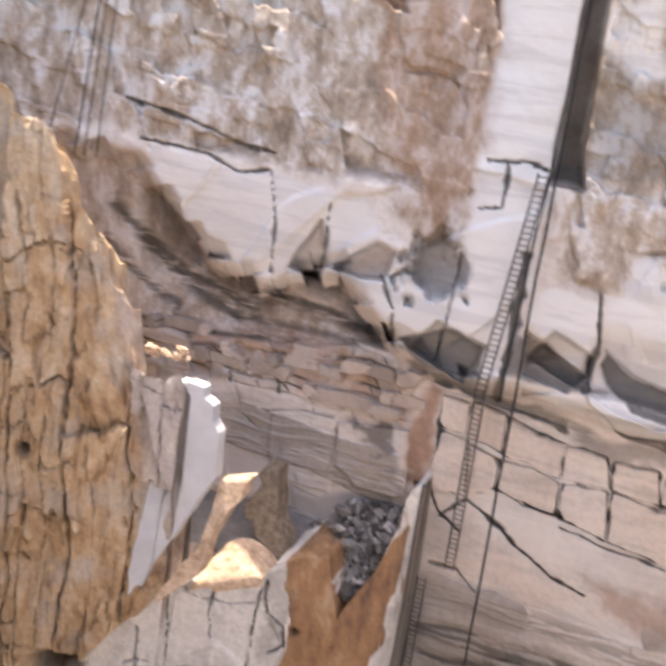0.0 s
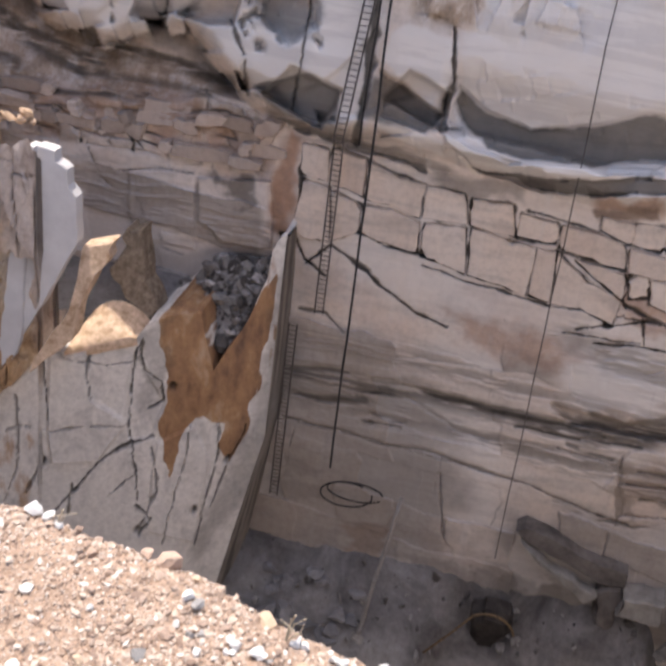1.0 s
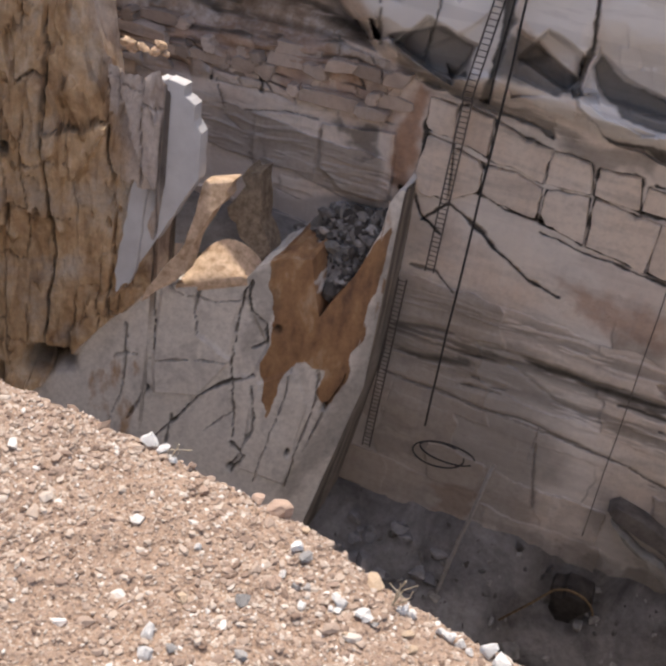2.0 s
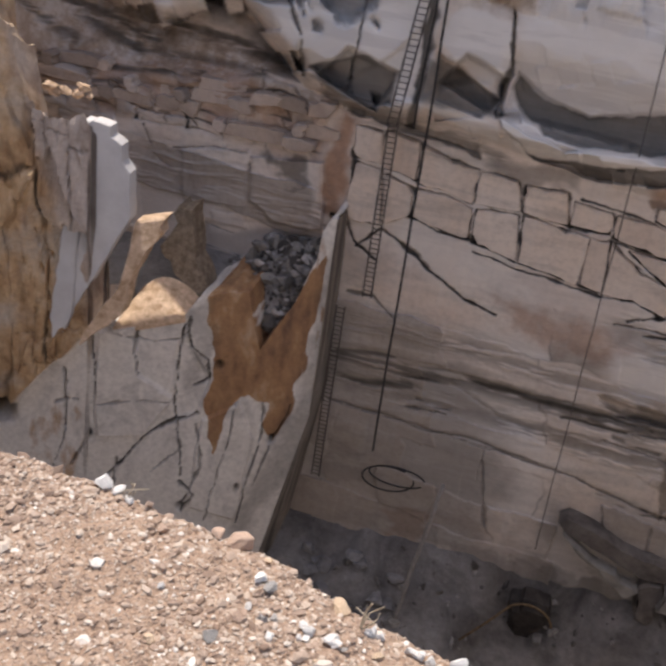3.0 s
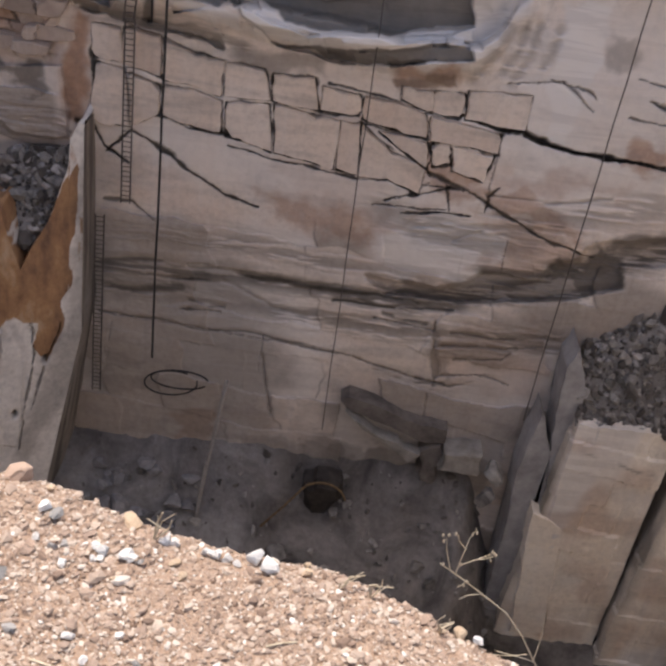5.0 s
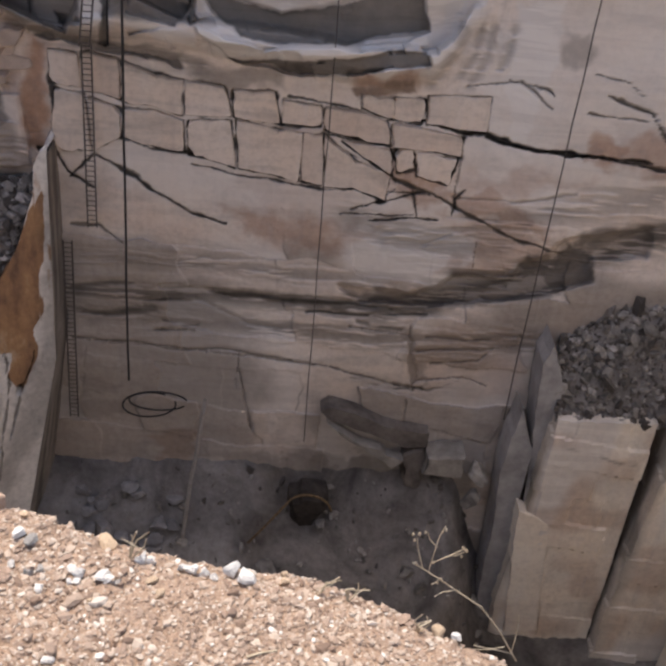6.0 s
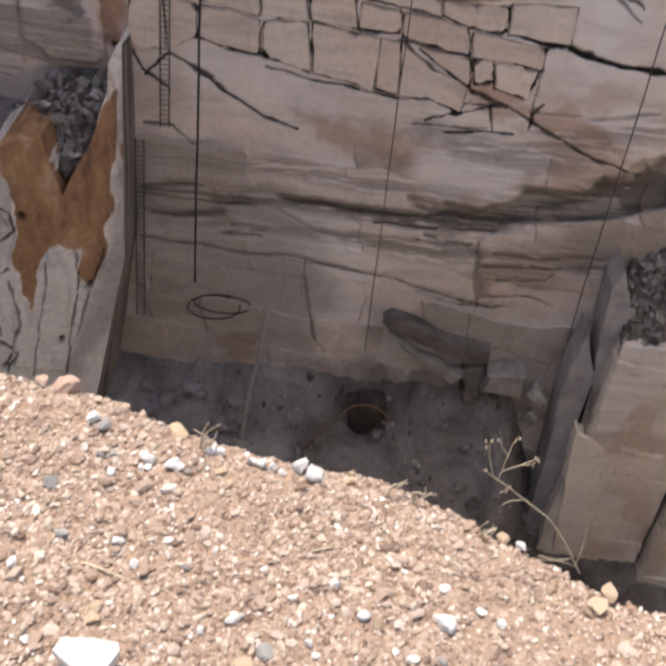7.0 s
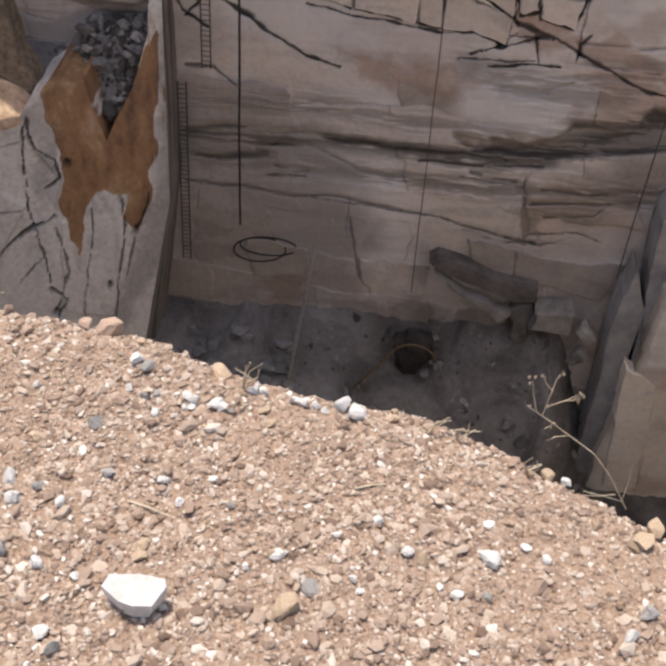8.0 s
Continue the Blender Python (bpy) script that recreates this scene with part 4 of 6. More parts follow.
fresh[:] = rind * step(-25.4, -24.2, LX + 0.25 * (LZ + 14) + 1.5 * fbm(LX * 0.7, LZ * 0.7, 67))
zone(rust, "-16.6,-23.7 -14.7,-23.6 -14.2,-26.4 -13.8,-27.2 -14.0,-29.6 -14.8,-29.9 -15.3,-31.1 -15.6,-33.2 -16.1,-31.7 -16.5,-30.4 -16.2,-29.1 -16.1,-27.1 -16.6,-25.2", 0.10, 0.95, 0.35, 70)
zone(rust, "-11.4,-21.4 -11.4,-24.7 -11.7,-26.9 -11.9,-29.2 -12.6,-32.8 -13.3,-31.6 -13.3,-30.0 -14.2,-29.8 -14.2,-26.9 -13.3,-25.6 -12.7,-24.0 -12.1,-22.3", 0.10, 0.95, 0.35, 72)
zone(rust, "-11.8,-20.3 -11.2,-20.5 -11.2,-24.2 -11.3,-27.7 -11.7,-27.7 -11.6,-24.2", 0.2, 0.4, 0.6, 73)
zone(rust, "-25.5,-31.5 -22.6,-28.6 -21.8,-31 -22.6,-36 -25.4,-37", 0.6, 0.32, 0.8, 74)
# bench edge beside the flank, darkened over its whole height
zone(dark, "-11.4,-21.4 -10.4,-19.6 -10.5,-34.4 -12.7,-39.5 -13.7,-38.6 -12.4,-33.0", 0.6, 0.42, 1.0, 76)
zone(dark, "-17.6,-25.2 -16.5,-24.2 -16.2,-28.4 -16.9,-29.1 -17.4,-27.6", 0.2, 0.30, 1.2, 77)
crack("-21.9,-26.3 -21.6,-30.0", 0.050, 0.18, 0.8)
crack("-19.8,-25.6 -19.9,-27.1 -19.7,-28.5", 0.050, 0.18, 0.7)
crack("-17.6,-25.6 -17.9,-27.6 -17.9,-30.1 -17.5,-32.8 -17.3,-34.9", 0.050, 0.18, 0.8)
crack("-21.4,-35.5 -20.3,-34.0 -19.3,-32.4 -18.1,-31.4 -16.7,-30.9", 0.091, 0.18, 0.9)
crack("-21.9,-32.3 -22.7,-34.1", 0.050, 0.18, 0.6)
crack("-17.5,-25.2 -17.3,-26.9 -16.4,-27.7 -16.3,-28.8 -17.0,-29.2", 0.083, 0.18, 0.85)
crack("-20.5,-33.7 -20.7,-35.6", 0.075, 0.18, 0.7)
crack("-17.3,-35.2 -16.6,-36.0 -17.1,-37.2", 0.075, 0.18, 0.8)
crack("-13.6,-30.2 -13.3,-32.4 -13.5,-35.7 -13.5,-38.3", 0.050, 0.18, 0.6)
crack("-12.2,-30.3 -12.7,-33.0 -13.0,-35.7", 0.050, 0.18, 0.6)
crack("-21.6,-25.8 -20.4,-26.2 -19.0,-26.6 -17.7,-26.4", 0.050, 0.18, 0.4)
crack("-23.5,-30.2 -22.7,-30.0 -21.7,-30.3 -19.9,-30.1 -17.9,-30.1", 0.050, 0.18, 0.4)
crack("-23.1,-28.2 -23.0,-32.5 -23.7,-34.6", 0.050, 0.18, 0.5)
crack("-16.7,-31.5 -16.3,-34.2 -17.1,-36.6", 0.050, 0.18, 0.6)
crack("-14.9,-30.2 -15.1,-32.9 -15.6,-35.6 -15.9,-37.9", 0.050, 0.18, 0.4)
crack("-18.8,-34.6 -17.8,-33.5 -17.6,-33.3", 0.050, 0.18, 0.6)
for text, amount in (("-21.6,-26.1 -19.9,-25.7 -19.7,-28.5 -17.9,-29.9 -19.3,-32.3 -21.4,-32.3 -21.7,-30.0", 0.22), ("-17.7,-25.9 -16.2,-28.9 -16.7,-30.9 -17.9,-31.2 -18.0,-27.6", -0.18), ("-16.5,-31.2 -14.7,-30.2 -13.7,-32.4 -13.7,-38.0 -16.8,-36.9", 0.16)):   # sawn panels a little out of plane
    facet(text, amount, 0.1, 0.1)
# small holes, their shaded inside painted dark
for cx, cz in ((-12.7, -32.5), (-14.1, -35.7), (-17.2, -36.9), (-21.9, -32.2), (-15.9, -27.9)):
    g = np.exp(-(((X - cx) / 0.16) ** 2 + ((Z - cz) / 0.22) ** 2))
    D -= 0.5 * g
    dark = np.maximum(dark, 0.95 * g)
for cx, cz, w, h in ((-26.6, -30.6, 1.0, 0.8), (-29.0, -19.2, 0.32, 0.34)):     # a hollow and a drill hole, the dark inside painted in
    g = np.exp(-(((X - cx) / w) ** 4 + ((Z - cz) / h) ** 4))
    D -= 2.0 * g * w
    dark = np.maximum(dark, 0.9 * g)
front = np.stack([LX + flare + 0.3 * D, left_front(LX, LZ) - D, LZ], -1)
back = []
deep = np.where(lx > -21.9, 50 - front[-1][:, 1], 0.9 + 1.2 * vnoise(lx * 1.1, lx * 0 + 3.0, 84))
fall = np.where(lx > -21.9, 0.0, 1.0)
for k in range(1, 9):                                # top of the bench, running back; behind the crag it drops off
    row = front[-1].copy()
    row[:, 1] += deep * min(1, k / 6) ** 1.5
    row[:, 2] += (0.7 + 0.9 * fall) * fbm(lx * 2.4, lx * 0 + 1.7 * k, 80) - fall * 0.25 * k - fall * 9.0 * max(0, k - 6)
    back.append(row)
left = np.concatenate([front, np.array(back)], 0)
lm = np.stack([rust, dark, rind, fresh], -1)
lm = np.concatenate([lm, np.repeat(lm[-1:], 8, 0)], 0)
bench_left = sheet("wall_west", left, lm, M_LEFT, smooth=False)
tagged(bench_left, "stepped quarry bench, sawn white marble under a cracked ochre crag with orange clay runs", "quarry bench", kind="structure")

# east flank of that bench, facing across the pit
sy, sz = np.arange(0, 1.001, 0.02), np.arange(-52, -19.7, 0.15)
S, Z = np.meshgrid(sy, sz)
fl = -np.clip((-31 - Z) / 9, 0, 1.4) * 1.7
y0 = left_front(np.full(Z.shape, -11.2), Z)
X = -11.2 + fl * (1 - 0.35 * S) + 0.15 * fbm(S * 3, Z * 0.5, 90) * np.minimum(1, S * 8)
flank = np.stack([X, y0 + (48.6 - y0) * S, Z + 0.0 * S], -1)
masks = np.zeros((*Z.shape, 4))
# the whole flank is darkened, more so in upright streaks
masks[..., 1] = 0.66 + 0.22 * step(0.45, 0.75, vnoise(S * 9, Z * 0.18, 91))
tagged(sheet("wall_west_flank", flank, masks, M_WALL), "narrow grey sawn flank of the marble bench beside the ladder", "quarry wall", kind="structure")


# ---------------------------------------------------------------- east bench
def slab_box(name, x0, x1, y0, y1, z0, z1, k, material, n=0.14):
    """A bench with a rough front and flank: front, flank and top as one bent sheet."""
    prof_s = np.concatenate([np.arange(0, y1 - y0, n), y1 - y0 + np.arange(0, x1 - x0 + n, n)])
    px = np.where(prof_s < y1 - y0, x0, x0 + prof_s - (y1 - y0))
    py = np.where(prof_s < y1 - y0, y1 - prof_s, y0)
    zz = np.arange(z0, z1 + n / 2, n)
    S, ZZ = np.meshgrid(prof_s, zz)
    v5, e5 = courses(S + 0.5 * fbm(S * 0.5, ZZ * 0.5, k + 2), ZZ + 0.15 * S, 2.6, 2.1, k)
    d = 0.12 * fbm(S * 0.5, ZZ * 0.4, k) + 0.10 * fbm(S * 2.2, ZZ * 2.2, k + 3) + 0.22 * (v5 - 0.5)
    flank = (prof_s < y1 - y0)[None, :]
    PX = px[None, :] - np.where(flank, d, 0)
    PY = py[None, :] - np.where(flank, 0, d)
    PZ = ZZ.copy()
    PX = PX - np.where(flank, 0.06 * np.clip(z1 - ZZ, 0, 16), 0)
    PZ[-1] += 0.9 * fbm(prof_s * 1.1, prof_s * 0, k + 5)
    body = np.stack([PX, PY, PZ], -1)
    lid = []
    for q in range(1, 5):
        r = body[-1].copy()
        r[:, 0] += (x1 - r[:, 0]) * q / 4
        r[:, 1] += (y1 - r[:, 1]) * q / 4
        lid.append(r)
    G = np.concatenate([body, np.array(lid)], 0)
    m = np.zeros((*G.shape[:2], 4))
    # flank darkened throughout, the front only slightly in patches
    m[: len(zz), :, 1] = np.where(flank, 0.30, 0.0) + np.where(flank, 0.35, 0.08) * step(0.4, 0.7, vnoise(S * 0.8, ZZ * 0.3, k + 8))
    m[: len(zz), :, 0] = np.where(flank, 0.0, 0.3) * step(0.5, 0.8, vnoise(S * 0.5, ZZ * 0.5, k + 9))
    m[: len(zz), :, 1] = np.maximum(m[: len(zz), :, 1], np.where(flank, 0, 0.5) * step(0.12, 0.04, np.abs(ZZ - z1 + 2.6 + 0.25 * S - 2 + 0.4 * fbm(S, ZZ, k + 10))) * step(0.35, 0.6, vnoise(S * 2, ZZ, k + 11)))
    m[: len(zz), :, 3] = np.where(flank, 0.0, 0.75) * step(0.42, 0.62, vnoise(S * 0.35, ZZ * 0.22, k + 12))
    return sheet(name, G, m, material, smooth=False)


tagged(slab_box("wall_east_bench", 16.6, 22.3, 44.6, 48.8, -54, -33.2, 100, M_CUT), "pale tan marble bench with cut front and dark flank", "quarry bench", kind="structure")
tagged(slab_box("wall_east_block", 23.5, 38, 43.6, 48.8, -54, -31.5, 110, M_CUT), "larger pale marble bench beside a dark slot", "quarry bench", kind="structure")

# ---------------------------------------------------------------- pit floor, near side, surrounding ground
fx, fy = np.arange(-46, 38.1, 0.35), np.arange(2, 49.1, 0.35)
X, Y = np.meshgrid(fx, fy)
FZ = -47.0 + 6.6 * np.clip((Y - 41.5) / 6.5, 0, 1) - 7.5 * step(11.5, 15.5, X) + 1.4 * fbm(X * 0.25, Y * 0.25, 120) + 0.9 * fbm(X * 1.0, Y * 1.0, 121)
# darker floor towards the east, broken up by noise
dark_floor = np.zeros((*X.shape, 4))
dark_floor[..., 1] = step(-2.5, 1.5, X + 3 * fbm(X * 0.3, Y * 0.3, 123)) * (0.55 + 0.45 * step(0.35, 0.6, vnoise(X * 0.3, Y * 0.3, 124))) * step(0.75, 0.45, vnoise(X * 0.22, Y * 0.35, 125))
tagged(sheet("ground", np.stack([X, Y, FZ], -1), dark_floor, M_FLOOR), "dark dusty pit floor strewn with rubble", "pit floor", kind="structure")


def floor_at(x, y):
    return float(FZ[min(len(fy) - 1, max(0, int(round((y - 2) / 0.35)))), min(len(fx) - 1, max(0, int(round((x + 46) / 0.35))))])


def closing(name, a, b, z0, z1, label, material):
    n, m = 40, 60
    u, v = np.meshgrid(np.linspace(0, 1, m), np.linspace(0, 1, n))
    d = 0.8 * fbm(u * 12, v * 8, 130)
    P = np.stack([a[0] + (b[0] - a[0]) * u + d * (a[1] != b[1]), a[1] + (b[1] - a[1]) * u + d * (a[0] != b[0]), z0 + (z1 - z0) * v], -1)
    return tagged(sheet(name, P, np.zeros((n, m, 4)), material), label, "quarry wall", kind="structure")


# side walls out of view, added to block and bounce light in the pit
closing("wall_unseen_west", (-33, 3), (-33, 36), -54, 3, "unseen grey side wall, added to dim light from the west", M_FLOOR)
closing("wall_far_east", (27, 3), (27, 43.4), -54, 3, "unseen pale side wall, added to bounce light into the pit", M_CUT)
# unseen stepped benches: pale above to bounce light, dark below to dim it
steps = pts("3.2,-3.8 3.8,-12.6 10.2,-13.2 10.8,-26.0 19.4,-26.6 20,-37.2 27.6,-37.6 28.4,-54")
v = np.linspace(0, 7, 85)
py, pz = np.interp(v, range(8), [q[0] for q in steps]), np.interp(v, range(8), [q[1] for q in steps])
u, V = np.meshgrid(np.linspace(-34, 28, 110), v)
near = np.stack([u, py[:, None] + 0.5 * fbm(u * 0.3, V * 3, 132), pz[:, None] + 0.3 * fbm(u * 0.5, V * 3, 133)], -1)
tagged(sheet("wall_south_upper", near[:38], np.zeros((38, 110, 4)), M_CUT, flip=True), "unseen pale stepped benches, added to bounce light onto the wall", "quarry wall", kind="structure")
tagged(sheet("wall_unseen_lower", near[37:], None, M_FLOOR, flip=True), "unseen dark lower benches, added to keep the pit foot dim", "quarry wall", kind="structure")
sx, sv = np.meshgrid(np.linspace(-40, -17, 40), np.linspace(0, 1, 20))
sy0 = left_front(sx, np.full(sx.shape, -25.0)) + 2.2
sy = sy0 + (49 - sy0) * sv
shelf = np.stack([sx, sy, -25.0 + 1.2 * sv + 0.5 * fbm(sx, sy, 134)], -1)
tagged(sheet("bench_floor", shelf, None, M_FLOOR), "rubble-strewn floor of the bench behind the crag", "bench floor", kind="structure")
for nm, x0, x1, y0, y1, z0 in (("plateau_north", -500, 500, 49.5, 700, 6.5), ("plateau_west", -500, -45.5, -500, 49.4, 1.0), ("plateau_east", 37.5, 500, -500, 49.4, 1.0), ("plateau_south", -45.4, 37.4, -500, -1.6, -0.02)):
    u, v = np.meshgrid(np.linspace(x0, x1, 30), np.linspace(y0, y1, 30))
    tagged(sheet(nm, np.stack([u, v, z0 + 0.3 * fbm(u * 0.1, v * 0.1, 140)], -1), None, M_SOIL), "dry stony plateau round the quarry", "ground", kind="structure")

# ---------------------------------------------------------------- gravel rim underfoot
RIM = pts("-4,1.95 -1.25,1.71 -1.09,1.71 -0.74,1.66 -0.48,1.63 -0.34,1.56 -0.19,1.51 0,1.47 0.11,1.47 0.24,1.42 0.32,1.38 0.44,1.31 0.57,1.24 0.69,1.19 1.6,0.85 4,0.1")


def rim_height(x, y):
    s = y - along(x, RIM)
    z = 0.020 * fbm(x * 3, y * 3, 150) + 0.024 * fbm(x * 13, y * 13, 151) + 0.034 * fbm(x * 36, y * 36, 152, 3)
    z = z - 0.9 * np.clip(s + 0.06, 0, 0.3) ** 1.5 - 2.0 * np.clip(s - 0.03, 0, None)
    return z


gx = np.concatenate([np.arange(-2.6, -1.35, 0.03), np.arange(-1.35, 0.95, 0.006), np.arange(0.95, 2.6, 0.03)])
gy = np.concatenate([np.arange(0.1, 0.62, 0.03), np.arange(0.62, 1.8, 0.006), np.arange(1.8, 2.9, 0.05)])
X, Y = np.meshgrid(gx, gy)
gravel_bank = sheet("gravel_ground", np.stack([X, Y, rim_height(X, Y)], -1), None, M_SOIL)
tagged(gravel_bank, "sunlit sandy soil bank at the quarry rim", "ground", kind="structure")
X, Y = np.meshgrid(np.linspace(-46, 38, 169), np.linspace(-1.7, 3.6, 28))
ZZ = np.where((abs(X) < 3.2) & (Y > 0.15), -4.0, -0.02) - 2.0 * np.clip(Y - along(X, RIM) - 0.03, 0, None)
tagged(sheet("pavement", np.stack([X, Y, ZZ], -1), None, M_SOIL), "dry soil path along the quarry rim", "ground", kind="structure")


def pebble_shapes(n):
    out = []
    for k in range(n):
        bm = bmesh.new()
        bmesh.ops.create_icosphere(bm, subdivisions=1, radius=1)
        r = random.Random(k)
        for v in bm.verts:
            v.co *= r.uniform(0.55, 1.2)
        vs = np.array([v.co[:] for v in bm.verts])
        fs = np.array([[v.index for v in f.verts] for f in bm.faces])
        bm.free()
        out.append((vs, fs))
    return out


def scatter(name, count, size, spread, seed, region, material, label, patchy=0.3):
    """Loose chips lying on the bank, joined: nobody could count them."""
    shapes = pebble_shapes(8)
    r = np.random.RandomState(seed)
    V, Fc, off = [], [], 0
    (x0, x1), (y0, y1) = region
    n = 0
    while n < count:
        x, y = r.uniform(x0, x1), r.uniform(y0, y1)
        if y > float(along(x, RIM)) + 0.05 or r.rand() < patchy * float(step(0.6, 0.4, vnoise(x * 3.2, y * 3.2, 155))):
            continue
        n += 1
        vs, fs = shapes[r.randint(8)]
        s = min(size * np.exp(r.normal(0, spread)), 3.2 * size)
        a, b = r.uniform(0, 6.28), r.uniform(-0.5, 0.5)
        sc = vs * np.array([1, r.uniform(0.6, 0.95), r.uniform(0.4, 0.75)]) * s
        ca, sa, cb, sb = math.cos(a), math.sin(a), math.cos(b), math.sin(b)
        m = np.array([[ca, -sa, 0], [sa, ca, 0], [0, 0, 1]]) @ np.array([[1, 0, 0], [0, cb, -sb], [0, sb, cb]])
        V.append(sc @ m.T + np.array([x, y, float(rim_height(np.array(x), np.array(y))) + 0.08 * s]))
        Fc.append(fs + off)
        off += len(vs)
    me = bpy.data.meshes.new(name)
    me.from_pydata(np.concatenate(V).tolist(), [], np.concatenate(Fc).tolist())
    me.materials.append(material)
    return tagged(new(name, me), label, "gravel", kind="stuff")


scatter("gravel", 44000, 0.0040, 0.45, 1, ((-1.4, 1.0), (0.64, 1.78)), M_GRAVEL, "beige and tan crushed stone gravel on the rim")
scatter("gravel", 4600, 0.0076, 0.40, 2, ((-1.4, 1.0), (0.64, 1.78)), M_GRAVEL, "coarser beige stone chips among the gravel", 0.75)
scatter("gravel", 420, 0.0125, 0.30, 3, ((-1.4, 1.0), (0.64, 1.78)), M_GRAVEL, "pale stones strewn among the gravel", 0.9)

# ---------------------------------------------------------------- loose rocks
def rock_mesh(name, seed, material, cuts=12, detail=2):
    """An angular broken stone about 1 m across: a ball cut by random planes."""
    r = random.Random(seed)
    bm = bmesh.new()
    bmesh.ops.create_icosphere(bm, subdivisions=detail, radius=0.5)
    for _ in range(cuts):
        n = Vector((r.gauss(0, 1), r.gauss(0, 1), r.gauss(0, 1))).normalized()
        d = r.uniform(0.20, 0.38)
        for v in bm.verts:
            e = v.co.dot(n) - d
            if e > 0:
                v.co -= n * e
    for v in bm.verts:
        v.co += Vector((r.gauss(0, 1), r.gauss(0, 1), r.gauss(0, 1))) * 0.012
    me = bpy.data.meshes.new(name)
    bm.to_mesh(me)
    bm.free()
    me.materials.append(material)
    return me


M_MUDROCK = plain_rock("muddy_marble", (0.09, 0.082, 0.078), (0.30, 0.28, 0.26), 1.5, random_amount=0.5)
MUD_ROCKS = [rock_mesh("rock", 230 + k, M_MUDROCK) for k in range(7)]
M_DUSTROCK = plain_rock("dusty_bluish_marble", (0.15, 0.145, 0.15), (0.31, 0.30, 0.31), 1.2, random_amount=0.25)
DUST_ROCKS = [rock_mesh("boulder", 260 + k, M_DUSTROCK) for k in range(7)]
ROCKS = [rock_mesh("rock", 200 + k, M_RUBBLE) for k in range(7)]


def put_rock(name, mesh, x, y, z, size, rnd, label, category, group="", squash=0.75):
    ob = new(name, mesh)
    ob.location = (x, y, z)
    ob.rotation_euler = (rnd.uniform(-0.5, 0.5), rnd.uniform(-0.5, 0.5), rnd.uniform(0, 6.28))
    ob.scale = (size * rnd.uniform(0.85, 1.25), size * rnd.uniform(0.8, 1.1), size * squash * rnd.uniform(0.8, 1.2))
    return tagged(ob, label, category, group)


def mound(name, x0, x1, y0, y1, height, label, k):
    u, v = np.meshgrid(np.linspace(x0, x1, 60), np.linspace(y0, y1, 50))
    z = height(u, v) + 0.35 * fbm(u * 1.5, v * 1.5, k)
    return tagged(sheet(name, np.stack([u, v, z], -1), None, M_FLOOR), label, "rubble heap", kind="stuff")


def west_heap(u, v):
    return -27.2 + 5.0 * step(43.9, 47.2, v) - 2.2 * step(-14.9, -16.4, u)


def east_heap(u, v):
    return -33.6 + 4.0 * step(44.6, 47.8, v) + 2.2 * step(16.5, 20.5, u) * step(45.0, 47.8, v)


mound("rubble_bed", -18.2, -11.9, 44.7, 47.9, west_heap, "grey rubble fines on the bench", 160)
mound("rubble_bed", 16.5, 24.5, 44.9, 48.2, east_heap, "dark rubble fines on the bench", 161)


def small_rubble(count, region, height, size, seed, label, material):
    """Fist- to bucket-sized rubble, past counting."""
    shapes = pebble_shapes(8)
    r = np.random.RandomState(seed)
    V, Fc, off = [], [], 0
    (x0, x1), (y0, y1) = region
    for _ in range(count):
        x, y = r.uniform(x0, x1), r.uniform(y0, y1)
        vs, fs = shapes[r.randint(8)]
        s = size * np.exp(r.normal(0, 0.5))
        a = r.uniform(0, 6.28)
        m = np.array(Euler((r.uniform(0, 6.28), r.uniform(0, 6.28), a)).to_matrix())
        V.append((vs * np.array([1.15, r.uniform(0.5, 0.9), r.uniform(0.35, 0.8)]) * s) @ m.T + np.array([x, y, float(height(x, y)) + 0.3 * s]))
        Fc.append(fs + off)
        off += len(vs)
    me = bpy.data.meshes.new("small_rubble")
    me.from_pydata(np.concatenate(V).tolist(), [], np.concatenate(Fc).tolist())
    me.materials.append(material)
    return tagged(new("small_rubble", me), label, "rubble", kind="stuff")


def chips_material(name, tone):
    mat, t, b = graph(name, 0.85)
    g = node(t, "NewGeometry")
    c = ramp(t, g.outputs["Random Per Island"], [(0.0, (0.12 * tone, 0.105 * tone, 0.10 * tone)), (0.55, (0.32 * tone, 0.29 * tone, 0.27 * tone)), (1.0, (0.64 * tone, 0.61 * tone, 0.59 * tone))])
    f = noise_tex(t, g.outputs["Position"], 5, 6, 0.7)
    c = mix(t, 0.5, c, ramp(t, f, [(0.3, (0.4, 0.38, 0.36)), (0.6, (1, 1, 1))]), "MULTIPLY")
    t.links.new(c, b.inputs["Base Color"])
    return mat


M_CHIPS, M_MUDCHIPS = chips_material("rubble_chips", 0.5), chips_material("muddy_chips", 0.6)
small_rubble(900, ((-17.4, -12.2), (44.8, 47.6)), west_heap, 0.17, 31, "loose grey marble rubble covering the bench", M_CHIPS)
small_rubble(1000, ((16.6, 24.3), (44.9, 48.0)), east_heap, 0.17, 32, "loose dark marble rubble covering the bench", M_MUDCHIPS)
small_rubble(220, ((-12, 16), (41.5, 47.6)), floor_at, 0.16, 33, "loose muddy rubble over the pit floor", M_MUDCHIPS)
rnd = random.Random(5)
for k in range(105):
    x, y = rnd.uniform(-17.0, -12.3), rnd.uniform(44.9, 47.4)
    s = min(1.3, 0.58 * math.exp(rnd.gauss(0, 0.45)))
    put_rock("rock", ROCKS[k % 7], x, y, float(west_heap(x, y)) + 0.12 * s, s, rnd, "broken grey marble rock in the rubble heap on the bench", "rock", "rubble on the west bench")
